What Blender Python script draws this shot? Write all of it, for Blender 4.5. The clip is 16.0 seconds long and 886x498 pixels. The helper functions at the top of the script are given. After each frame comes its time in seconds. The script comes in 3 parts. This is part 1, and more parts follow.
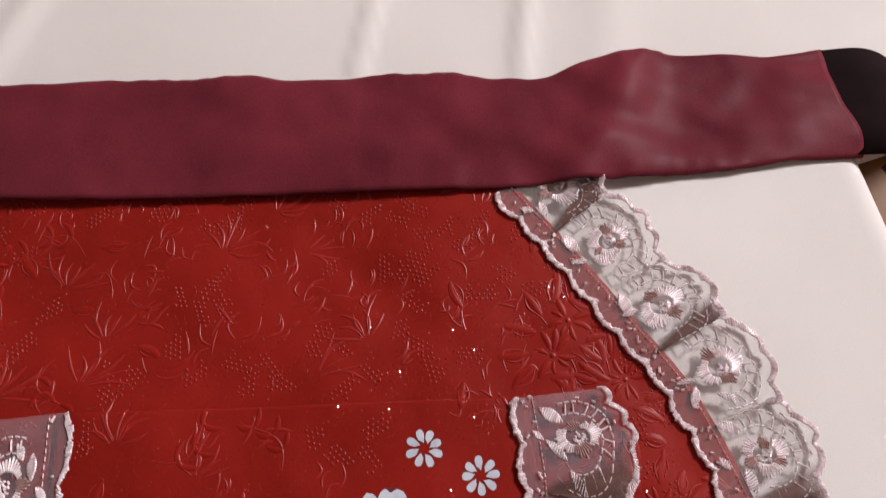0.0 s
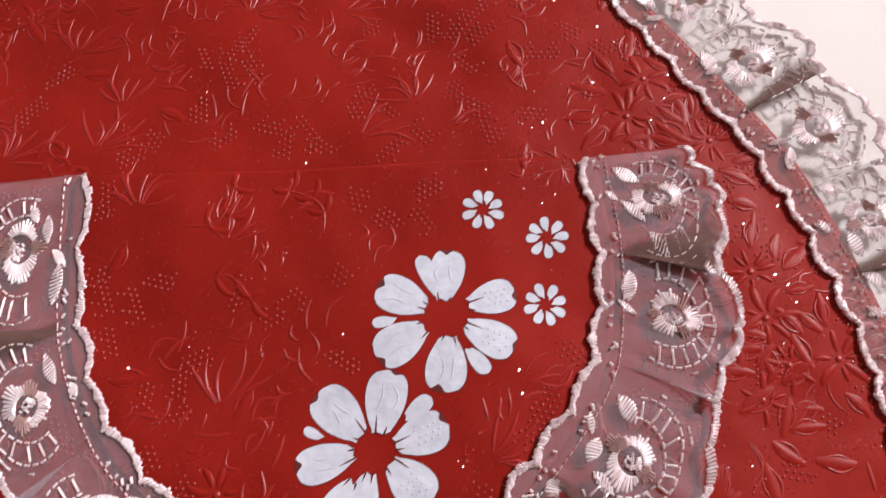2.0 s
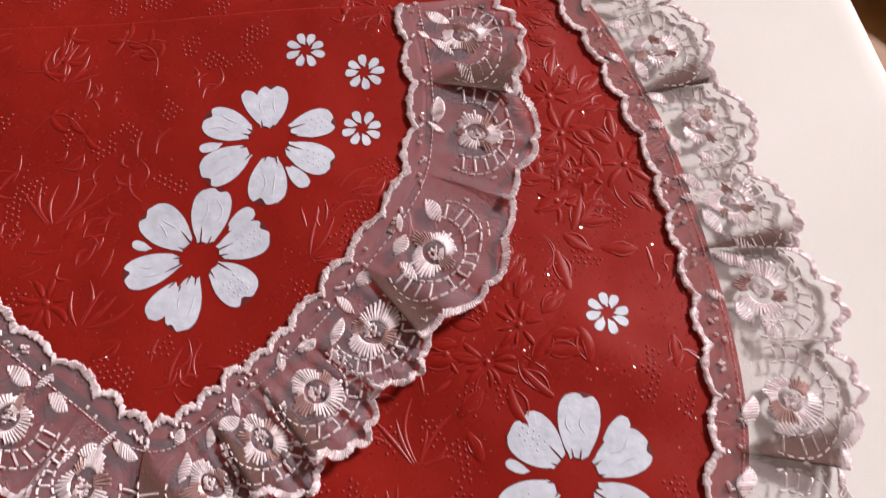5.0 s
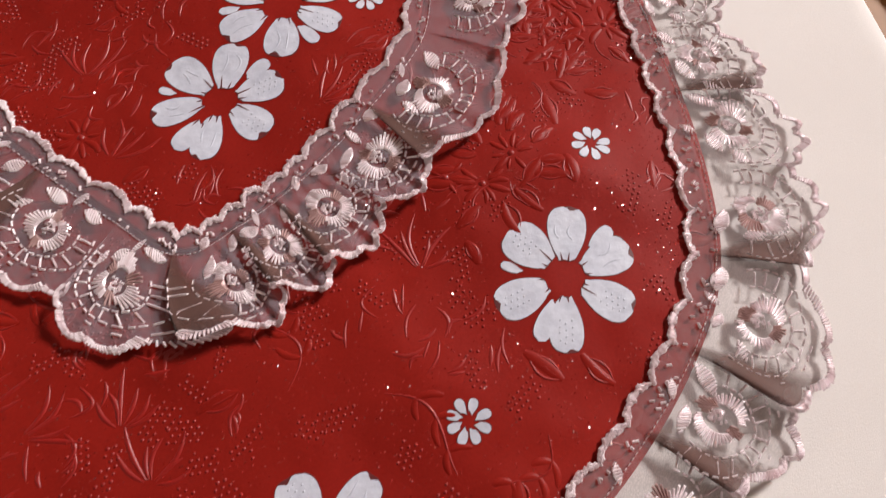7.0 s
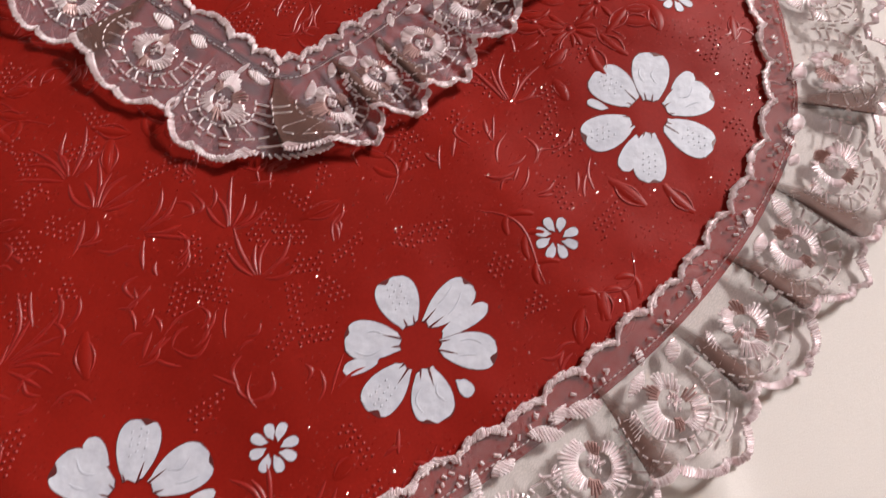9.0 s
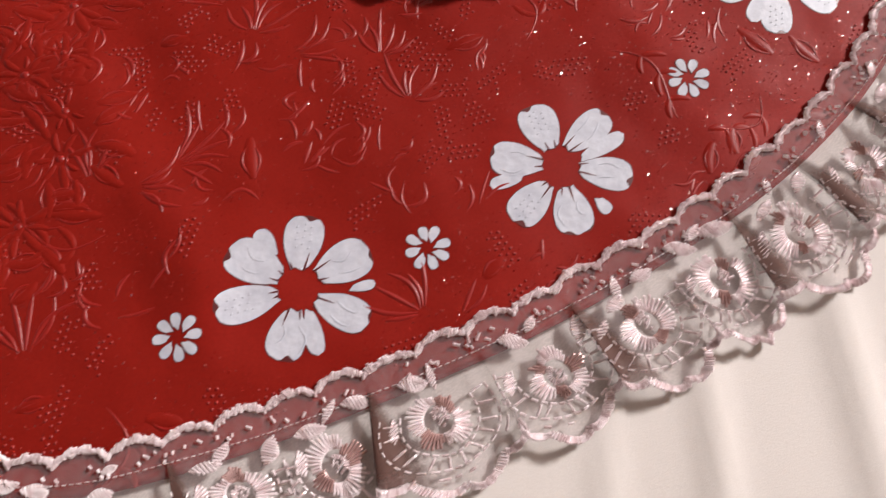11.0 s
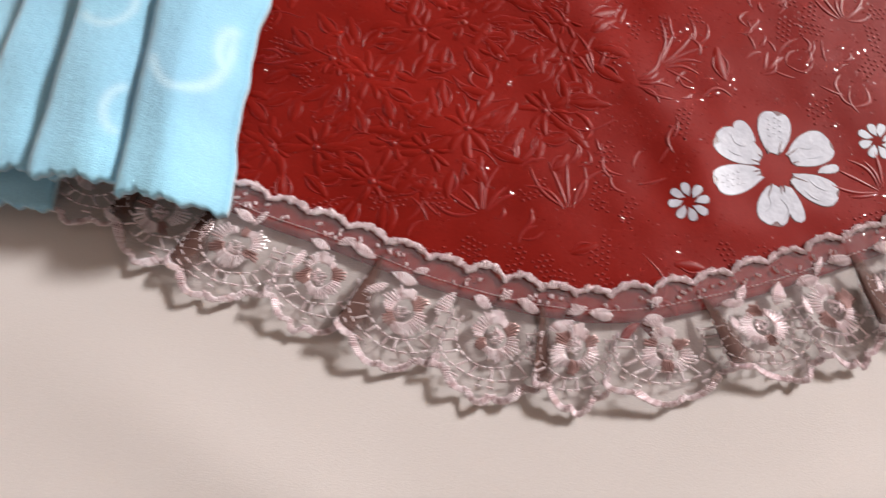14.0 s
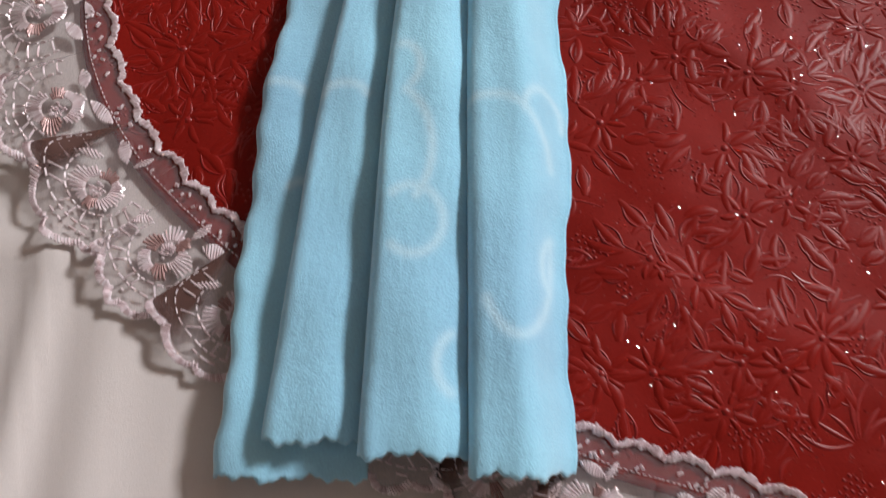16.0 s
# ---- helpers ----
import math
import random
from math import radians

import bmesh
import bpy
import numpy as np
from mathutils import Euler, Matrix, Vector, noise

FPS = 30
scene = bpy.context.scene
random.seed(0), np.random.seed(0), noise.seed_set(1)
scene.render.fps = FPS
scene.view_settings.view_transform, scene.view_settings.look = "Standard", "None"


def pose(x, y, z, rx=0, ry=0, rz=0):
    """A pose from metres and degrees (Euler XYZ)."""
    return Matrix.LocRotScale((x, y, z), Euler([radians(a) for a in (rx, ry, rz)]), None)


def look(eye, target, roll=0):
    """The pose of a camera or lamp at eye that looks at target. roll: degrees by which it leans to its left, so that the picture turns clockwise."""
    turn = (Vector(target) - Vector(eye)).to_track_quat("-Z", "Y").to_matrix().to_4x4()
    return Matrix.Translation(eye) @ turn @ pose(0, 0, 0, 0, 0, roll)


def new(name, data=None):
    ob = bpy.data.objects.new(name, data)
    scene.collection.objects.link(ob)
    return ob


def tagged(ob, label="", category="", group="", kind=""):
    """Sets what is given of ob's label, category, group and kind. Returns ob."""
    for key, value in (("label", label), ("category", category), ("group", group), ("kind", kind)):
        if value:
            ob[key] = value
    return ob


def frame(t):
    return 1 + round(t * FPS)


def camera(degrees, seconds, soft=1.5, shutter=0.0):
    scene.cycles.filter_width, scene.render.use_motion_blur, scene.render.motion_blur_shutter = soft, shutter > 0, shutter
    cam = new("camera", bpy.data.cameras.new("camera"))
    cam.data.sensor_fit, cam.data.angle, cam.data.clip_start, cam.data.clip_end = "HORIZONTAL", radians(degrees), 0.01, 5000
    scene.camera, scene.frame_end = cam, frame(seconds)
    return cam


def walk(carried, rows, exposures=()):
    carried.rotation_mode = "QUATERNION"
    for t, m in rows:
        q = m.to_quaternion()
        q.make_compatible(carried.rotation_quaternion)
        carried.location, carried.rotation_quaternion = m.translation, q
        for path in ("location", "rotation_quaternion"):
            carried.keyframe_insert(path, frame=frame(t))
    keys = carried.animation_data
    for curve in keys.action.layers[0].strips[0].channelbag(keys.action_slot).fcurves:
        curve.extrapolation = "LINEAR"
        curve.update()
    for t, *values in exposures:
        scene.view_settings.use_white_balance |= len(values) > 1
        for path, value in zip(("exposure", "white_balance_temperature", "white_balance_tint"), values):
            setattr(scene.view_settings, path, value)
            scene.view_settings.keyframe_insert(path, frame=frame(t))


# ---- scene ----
cam = camera(66.0, 16.0, soft=1.15, shutter=0.5)
PATH = [
    (0, (0.00549, -0.02657, 0.24045), (0.0086, 0.7445, -1.6049), 0.61),
    (0.5, (0.00785, -0.03721, 0.22796), (-0.0008, 0.7057, -1.6289), -0.12),
    (1, (0.00639, -0.04900, 0.21238), (0.0113, 0.6512, -1.6610), 0.94),
    (1.5, (-0.00047, -0.06453, 0.19843), (-0.0237, 0.5961, -1.6892), -1.81),
    (2, (-0.00782, -0.07497, 0.19307), (-0.0474, 0.5483, -1.7069), -3.17),
    (2.5, (-0.01519, -0.08603, 0.19166), (-0.0766, 0.5210, -1.7130), -4.91),
    (3, (-0.01359, -0.09593, 0.19072), (-0.0933, 0.4834, -1.7219), -7.25),
    (3.5, (0.00023, -0.10313, 0.19290), (-0.0465, 0.4791, -1.7199), -3.69),
    (4, (0.02320, -0.10254, 0.19398), (0.0138, 0.4656, -1.7236), -0.99),
    (4.2, (0.02833, -0.10633, 0.19217), (0.0415, 0.4742, -1.7217), 0.66),
    (6.3, (0.03408, -0.18489, 0.18870), (0.1817, 0.5989, -1.6454), 6.96),
    (6.5, (0.03332, -0.18821, 0.18813), (0.1856, 0.5914, -1.6474), 7.41),
    (7, (0.02769, -0.20125, 0.18623), (0.1338, 0.5618, -1.6594), 4.63),
    (7.5, (0.02402, -0.21110, 0.18717), (0.1239, 0.5503, -1.6595), 4.52),
    (8, (0.01782, -0.21944, 0.18485), (0.1185, 0.5195, -1.6709), 5.31),
    (8.5, (0.00960, -0.22944, 0.18254), (0.0976, 0.4795, -1.6855), 4.92),
    (8.7, (0.00634, -0.23495, 0.18072), (0.0986, 0.4631, -1.6912), 5.86),
    (10.8, (-0.03134, -0.28241, 0.17614), (0.0334, 0.3404, -1.7233), 7.55),
    (11, (-0.03660, -0.28642, 0.17537), (0.0378, 0.3209, -1.7288), 8.68),
    (11.5, (-0.05401, -0.29731, 0.17402), (0.0064, 0.3142, -1.7292), 7.08),
    (12, (-0.07328, -0.30535, 0.17638), (-0.0276, 0.3137, -1.7249), 5.83),
    (12.5, (-0.09699, -0.31671, 0.17601), (-0.0627, 0.3313, -1.7158), 4.52),
    (13, (-0.11933, -0.32423, 0.17971), (-0.0600, 0.2997, -1.7195), 7.91),
    (13.5, (-0.14600, -0.33635, 0.18389), (-0.1775, 0.2730, -1.7208), -0.09),
    (14, (-0.17096, -0.34005, 0.19424), (-0.1701, 0.2747, -1.7089), 4.20),
    (14.5, (-0.20602, -0.32605, 0.20176), (-0.2152, 0.3218, -1.6904), 3.72),
    (15, (-0.24179, -0.30896, 0.19675), (-0.2207, 0.3494, -1.6917), 4.52),
    (15.5, (-0.26259, -0.29260, 0.19272), (-0.2225, 0.3238, -1.7095), 5.26),
    (16, (-0.27449, -0.26961, 0.18269), (-0.2171, 0.3198, -1.7276), 6.12),
]
EXPOSURES = [(0.0, -0.14, 6160, 10), (1.0, 0.10, 6210, 10), (2.0, 0.27, 6110, 10), (3.3, 0.40, 5980, 10), (4.2, 0.28, 6080, 10), (6.5, 0.03, 6410, 10), (8.5, 0.06, 6410, 10), (11.0, 0.15, 6460, 10), (12.5, 0.19, 6410, 10),
             (14.0, 0.10, 6360, 10), (15.0, -0.08, 6250, 10), (16.0, -0.30, 6150, 10)]
walk(cam, [(t, look(eye, target, roll)) for t, eye, target, roll in PATH], EXPOSURES)

# ---- light: one ceiling panel in a plain room, faint daylight round it ----
world = bpy.data.worlds.new("room_air")
world.use_nodes = True
world.node_tree.nodes["Background"].inputs[0].default_value = (0.9, 0.88, 0.9, 1)
world.node_tree.nodes["Background"].inputs[1].default_value = 0.12
scene.world = world
LAMP_AT = Vector((2.42, 1.64, 2.28))
lamp = bpy.data.lights.new("ceiling_panel_light", "AREA")
lamp.shape, lamp.size, lamp.energy, lamp.color = "DISK", 0.80, 255, (1.0, 0.955, 0.93)
new("ceiling_panel_light", lamp).matrix_world = look(LAMP_AT, (0.2, 0.1, 0))


# ---- materials ----
def material(name):
    m = bpy.data.materials.new(name)
    m.use_nodes = True
    return m, m.node_tree, m.node_tree.nodes["Principled BSDF"]


def node(tree, kind, **values):
    n = tree.nodes.new(kind)
    for key, value in values.items():
        n.inputs[key.replace("_", " ")].default_value = value
    return n


def mottled(name, dark, light, scale, rough, bump=0.0, fine=900.0, metal=0.0, spec=0.5, sheen=0.0, coat=0.0, rough_to=None, wave=0.0):
    """A surface with broad mottling, fine grain in colour and relief, and uneven gloss."""
    m, tree, bsdf = material(name)
    link = tree.links.new
    at = tree.nodes.new("ShaderNodeTexCoord").outputs["Object"]
    broad = node(tree, "ShaderNodeTexNoise", Scale=scale, Detail=5.0)
    grain = node(tree, "ShaderNodeTexNoise", Scale=fine, Detail=3.0)
    link(at, broad.inputs["Vector"]), link(at, grain.inputs["Vector"])
    both = tree.nodes.new("ShaderNodeMix")
    both.inputs[0].default_value = 0.35
    link(broad.outputs[0], both.inputs[2]), link(grain.outputs[0], both.inputs[3])
    ramp = tree.nodes.new("ShaderNodeValToRGB")
    ramp.color_ramp.elements[0].position, ramp.color_ramp.elements[1].position = 0.32, 0.68
    ramp.color_ramp.elements[0].color, ramp.color_ramp.elements[1].color = (*dark, 1), (*light, 1)
    link(both.outputs[0], ramp.inputs[0]), link(ramp.outputs[0], bsdf.inputs["Base Color"])
    gloss = node(tree, "ShaderNodeMapRange", To_Min=rough, To_Max=rough if rough_to is None else rough_to)
    link(broad.outputs[0], gloss.inputs[0]), link(gloss.outputs[0], bsdf.inputs["Roughness"])
    bsdf.inputs["Metallic"].default_value, bsdf.inputs["Specular IOR Level"].default_value = metal, spec
    bsdf.inputs["Sheen Weight"].default_value, bsdf.inputs["Coat Weight"].default_value = sheen, coat
    if bump:
        relief = node(tree, "ShaderNodeBump", Strength=bump, Distance=0.0006)
        link(grain.outputs[0], relief.inputs["Height"]), link(relief.outputs[0], bsdf.inputs["Normal"])
        if wave:
            dents = node(tree, "ShaderNodeTexNoise", Scale=26.0, Detail=1.5)
            soft = node(tree, "ShaderNodeBump", Strength=1.0, Distance=wave)
            link(at, dents.inputs["Vector"]), link(dents.outputs[0], soft.inputs["Height"]), link(soft.outputs[0], relief.inputs["Normal"])
    return m


RED = mottled("red_embossed_vinyl", (0.190, 0.0078, 0.0046), (0.260, 0.0114, 0.0066), 14, 0.47, 0.05, 1300, spec=0.085, rough_to=0.61, wave=0.005)
RED_LEAF = mottled("red_vinyl_leaves", (0.190, 0.0078, 0.0046), (0.260, 0.0114, 0.0066), 14, 0.36, 0.05, 1300, spec=0.11, rough_to=0.44, wave=0.005)
RED_RIDGE = mottled("red_vinyl_relief", (0.225, 0.006, 0.0042), (0.275, 0.009, 0.006), 16, 0.33, 0.05, 1300, spec=0.42, rough_to=0.44)
RED_FLECK = mottled("red_glitter_fleck", (0.24, 0.008, 0.006), (0.30, 0.011, 0.008), 300, 0.15, spec=1.0, coat=1.0)
WHITE_PRINT = mottled("white_flower_print", (0.46, 0.465, 0.54), (0.61, 0.615, 0.69), 190, 0.38, 0.28, 420, spec=0.3, rough_to=0.5)
# White print again, greyed to stand for the shading of its relief.
SHADED_PRINT = mottled("shaded_white_print", (0.40, 0.41, 0.48), (0.53, 0.54, 0.62), 190, 0.4, spec=0.3)
DARK_PRINT = mottled("dark_print_lines", (0.07, 0.010, 0.012), (0.12, 0.016, 0.016), 200, 0.4)
MAROON = mottled("maroon_satin", (0.080, 0.0112, 0.0180), (0.172, 0.0235, 0.0355), 20, 0.36, 0.06, 1400, spec=0.04, rough_to=0.52)
# Shade on the end of the maroon tie, painted as near-black.
TIE_SHADE = mottled("shaded_tie_end", (0.006, 0.003, 0.003), (0.015, 0.006, 0.007), 60, 0.9, spec=0.05)
SHEET = mottled("cream_cotton", (0.645, 0.59, 0.563), (0.725, 0.67, 0.645), 9, 0.9, 0.12, 2200)
THREAD = mottled("pink_satin_thread", (0.80, 0.66, 0.69), (1.0, 0.94, 0.96), 380, 0.24, metal=0.34, spec=0.8, rough_to=0.36)
BLUE = mottled("blue_terry", (0.30, 0.59, 0.80), (0.40, 0.82, 1.0), 15, 1.0, 0.30, 1700, sheen=0.6)
PALE_TINT = (0.64, 0.88, 1.0, 1)
WOOD = mottled("brown_wood", (0.17, 0.065, 0.014), (0.27, 0.115, 0.03), 6, 0.5, 0.2, 90, spec=0.2)
PLASTER = mottled("painted_plaster", (0.58, 0.56, 0.54), (0.66, 0.64, 0.61), 3, 0.9, 0.1, 60)


def woven_in(mat, tint):
    """Mixes a second yarn colour into a cloth, by the point attribute "pattern"."""
    tree = mat.node_tree
    bsdf = tree.nodes["Principled BSDF"]
    ground = bsdf.inputs["Base Color"].links[0].from_socket
    where = tree.nodes.new("ShaderNodeAttribute")
    where.attribute_name = "pattern"
    mix = tree.nodes.new("ShaderNodeMix")
    mix.data_type = "RGBA"
    tree.links.new(where.outputs["Fac"], mix.inputs[0]), tree.links.new(ground, mix.inputs[6])
    mix.inputs[7].default_value = tint
    tree.links.new(mix.outputs[2], bsdf.inputs["Base Color"])


woven_in(BLUE, PALE_TINT)


def varied_stitches(mat, dark):
    """Gives each stitch of a joined embroidery its own shade."""
    tree = mat.node_tree
    bsdf = tree.nodes["Principled BSDF"]
    ground = bsdf.inputs["Base Color"].links[0].from_socket
    island = tree.nodes.new("ShaderNodeNewGeometry")
    spread = node(tree, "ShaderNodeMapRange", From_Min=0.35, From_Max=1.0, To_Min=0.0, To_Max=0.55)
    mix = tree.nodes.new("ShaderNodeMix")
    mix.data_type = "RGBA"
    mix.inputs[7].default_value = dark
    tree.links.new(island.outputs["Random Per Island"], spread.inputs[0]), tree.links.new(spread.outputs[0], mix.inputs[0])
    tree.links.new(ground, mix.inputs[6]), tree.links.new(mix.outputs[2], bsdf.inputs["Base Color"])


# The same satin turned from the light, its shade put into a browner colour.
SHADED_THREAD = mottled("shaded_satin_thread", (0.30, 0.17, 0.16), (0.46, 0.29, 0.27), 380, 0.30, metal=0.2, spec=0.5, rough_to=0.42)
varied_stitches(THREAD, (0.40, 0.235, 0.23, 1))


def netting_material(name, tint, thick, thin, fading=False):
    """Sheer tulle: a fine weave that lets most of what lies below show through."""
    m, tree, bsdf = material(name)
    link = tree.links.new
    bsdf.inputs["Base Color"].default_value = (*tint, 1)
    bsdf.inputs["Roughness"].default_value, bsdf.inputs["Specular IOR Level"].default_value = 0.75, 0.2
    at = tree.nodes.new("ShaderNodeTexCoord").outputs["Object"]
    weave = node(tree, "ShaderNodeTexVoronoi", Scale=1500.0)
    weave.feature = "DISTANCE_TO_EDGE"
    cloud = node(tree, "ShaderNodeTexNoise", Scale=120.0, Detail=3.0)
    link(at, weave.inputs["Vector"]), link(at, cloud.inputs["Vector"])
    cover = node(tree, "ShaderNodeMapRange", From_Min=0.0, From_Max=0.22, To_Min=thick, To_Max=thin)
    link(weave.outputs["Distance"], cover.inputs[0])
    more = node(tree, "ShaderNodeMath")
    more.operation = "MULTIPLY_ADD"
    more.inputs[1].default_value = 0.10
    link(cloud.outputs[0], more.inputs[0]), link(cover.outputs[0], more.inputs[2])
    out = more.outputs[0]
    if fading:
        # the doubled net and its painted shade thicken towards the fold, by the point attribute "cover"
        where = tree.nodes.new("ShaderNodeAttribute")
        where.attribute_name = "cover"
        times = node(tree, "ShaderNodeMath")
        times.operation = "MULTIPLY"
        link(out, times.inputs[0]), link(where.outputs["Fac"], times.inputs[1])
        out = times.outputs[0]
    link(out, bsdf.inputs["Alpha"])
    return m


TULLE = netting_material("mauve_tulle", (0.43, 0.345, 0.38), 0.35, 0.12)
PALE_TULLE = netting_material("pale_tulle", (0.47, 0.385, 0.395), 0.27, 0.06)
# Doubled net at the gathers; the fold's shade is put into its dark brown.
SHADED_FOLD_TULLE = netting_material("shaded_fold_tulle", (0.115, 0.058, 0.048), 0.98, 0.85, True)


# ---- mesh helpers ----
def mesh_of(name, verts, faces, mat, smooth=False):
    me = bpy.data.meshes.new(name)
    me.from_pydata([tuple(v) for v in verts], [], faces)
    me.materials.append(mat)
    if smooth:
        me.polygons.foreach_set("use_smooth", [True] * len(me.polygons))
    me.update()
    return me


def part(name, me, parent=None, label=""):
    ob = new(name, me)
    if parent is not None:
        ob.parent = parent
    return tagged(ob, label)


def grid_mesh(name, pts, mat, smooth=True, thick=0.0, close=False):
    """A sheet from an array of rows of points; thick gives it a back and a rim below."""
    rows, cols = pts.shape[:2]
    verts, faces = list(pts.reshape(-1, 3)), []
    across = cols if close else cols - 1
    for r in range(rows - 1):
        for c in range(across):
            d = (c + 1) % cols
            faces.append((r * cols + c, r * cols + d, (r + 1) * cols + d, (r + 1) * cols + c))
    if thick:
        n = len(verts)
        verts += [v - np.array((0, 0, thick)) for v in verts]
        faces += [tuple(i + n for i in reversed(f)) for f in faces]
        rim = [c for c in range(cols)] + [r * cols + cols - 1 for r in range(1, rows)]
        rim += [(rows - 1) * cols + c for c in range(cols - 2, -1, -1)] + [r * cols for r in range(rows - 2, 0, -1)]
        if close:
            rim = [(rows - 1) * cols + c for c in range(cols)]
        for a, b in zip(rim, rim[1:] + rim[:1]):
            faces.append((a, b, b + n, a + n) if close else (b, a, a + n, b + n))
    return mesh_of(name, verts, faces, mat, smooth)


def spline(points, steps=24):
    """A smooth line through some points (Catmull-Rom)."""
    p = np.array(points, float)
    q = np.vstack([2 * p[0] - p[1], p, 2 * p[-1] - p[-2]])
    out = []
    for i in range(len(p) - 1):
        a, b, c, d = q[i:i + 4]
        for t in np.arange(steps) / steps:
            out.append(0.5 * (2 * b + (c - a) * t + (2 * a - 5 * b + 4 * c - d) * t * t + (3 * b - a - 3 * c + d) * t ** 3))
    return np.array(out + [p[-1]])


def smooth01(t):
    t = np.clip(t, 0, 1)
    return t * t * (3 - 2 * t)


# shallow buckles in the vinyl: both ends, half width, height
BUCKLES = [(-0.136, -0.170, -0.082, -0.268, 0.0085, 0.0016), (-0.046, 0.088, -0.004, 0.044, 0.0080, -0.0011), (-0.205, -0.120, -0.135, -0.195, 0.0100, 0.0013),
           (-0.150, -0.110, -0.100, -0.190, 0.0090, 0.0010), (0.045, 0.055, 0.078, 0.000, 0.0070, 0.0010), (0.060, -0.075, 0.098, -0.115, 0.0090, 0.0009),
           (0.020, -0.150, 0.075, -0.185, 0.0080, 0.0009), (-0.225, -0.205, -0.165, -0.250, 0.0090, 0.0010)]


def swell(x, y):
    """The slow waves of the cloth as it lies."""
    z = 0.0008 * np.sin(22 * x + 9 * y + 1) + 0.0006 * np.sin(31 * y - 13 * x) + 0.0004 * np.sin(57 * x - 20 * y + 2)
    z = z + 0.0005 * np.sin(48 * x + 52 * y + 3 * np.sin(17 * y))
    for x0, y0, x1, y1, wide, high in BUCKLES:
        long = math.hypot(x1 - x0, y1 - y0)
        c, s = (x1 - x0) / long, (y1 - y0) / long
        along, off = (x - x0) * c + (y - y0) * s, -(x - x0) * s + (y - y0) * c
        off = off + 0.003 * np.sin(along * 70)
        z = z + high * np.exp(-(off / wide) ** 2) * smooth01(along / 0.02 + 0.5) * smooth01((long - along) / 0.02 + 0.5)
    return z


# ---- plan: the apron's seam line, its pocket, the edge of the mattress ----
SEAM_RIGHT = [(0.027, 0.097), (0.052, 0.066), (0.072, 0.039), (0.087, 0.018), (0.099, -0.008), (0.107, -0.035), (0.1125, -0.069),
              (0.1152, -0.1), (0.113, -0.130), (0.103, -0.153), (0.081, -0.182), (0.048, -0.211), (-0.003, -0.243), (-0.052, -0.266),
              (-0.1, -0.284), (-0.13, -0.2885)]
SEAM_LEFT = [(-0.168, -0.2825), (-0.203, -0.272), (-0.235, -0.262), (-0.29, -0.236), (-0.331, -0.205), (-0.357, -0.178), (-0.372, -0.145),
             (-0.3755, -0.1), (-0.3725, -0.069), (-0.359, -0.008), (-0.332, 0.039), (-0.287, 0.097)]
POCKET = [(0.0315, 0.017), (0.035, -0.01), (0.0345, -0.03), (0.030, -0.049), (0.016, -0.07), (-0.006, -0.096), (-0.030, -0.1155),
          (-0.040, -0.1175), (-0.054, -0.108), (-0.081, -0.087), (-0.1, -0.070), (-0.112, -0.05), (-0.119, -0.026), (-0.123, 0.011)]
POCKET_LIFT = 0.0015
SEAM, POCKET_LINE = spline(SEAM_RIGHT + SEAM_LEFT), spline(POCKET)


def outward(line):
    """The level normals of a line that runs clockwise as seen from above."""
    d = np.gradient(line, axis=0)
    n = np.stack([-d[:, 1], d[:, 0]], 1)
    return n / np.linalg.norm(n, axis=1)[:, None]


class Outline:
    """A closed outline round a middle, as a radius for each bearing."""

    def __init__(self, line, middle):
        self.middle = np.array(middle)
        d = line - self.middle
        a = np.arctan2(d[:, 1], d[:, 0])
        order = np.argsort(a)
        self.a, self.r = a[order], np.hypot(d[:, 0], d[:, 1])[order]

    def radius(self, a):
        return np.interp(a, self.a, self.r, period=2 * math.pi)

    def holds(self, x, y, margin=0.0):
        dx, dy = x - self.middle[0], y - self.middle[1]
        return np.hypot(dx, dy) < self.radius(np.arctan2(dy, dx)) - margin

    def disc(self, rings, spokes):
        a = np.linspace(-math.pi, math.pi, spokes, endpoint=False)
        r = self.radius(a)
        f = np.linspace(0.004, 1, rings)[:, None]
        return self.middle[0] + f * r * np.cos(a), self.middle[1] + f * r * np.sin(a)


def closed(line):
    """Adds the straight run from the end of a line back to its start."""
    t = np.linspace(0, 1, 60)[1:-1, None]
    return np.vstack([line, line[-1] * (1 - t) + line[0] * t])


hem = SEAM + outward(SEAM) * 0.008
hem[0], hem[-1] = (0.036, 0.112), (-0.296, 0.112)
BODY = Outline(closed(hem), (-0.13, -0.085))
POUCH = Outline(closed(POCKET_LINE + outward(POCKET_LINE) * 0.003), (-0.045, -0.03))


def cloth_z(x, y):
    """The upper face of the apron: its body, or the pocket where that lies on it."""
    return swell(x, y) + POCKET_LIFT * POUCH.holds(x, y)


# ---- setting: floor, walls, ceiling, mattress in its sheet ----
def slab(name, x0, x1, y0, y1, z0, z1, mat, label, category):
    xs, ys = np.linspace(x0, x1, 9), np.linspace(y0, y1, 9)
    gx, gy = np.meshgrid(xs, ys)
    ob = part(name, grid_mesh(name, np.stack([gx, gy, np.full_like(gx, z1)], 2), mat, False, thick=z1 - z0), label=label)
    return tagged(ob, category=category, kind="structure")


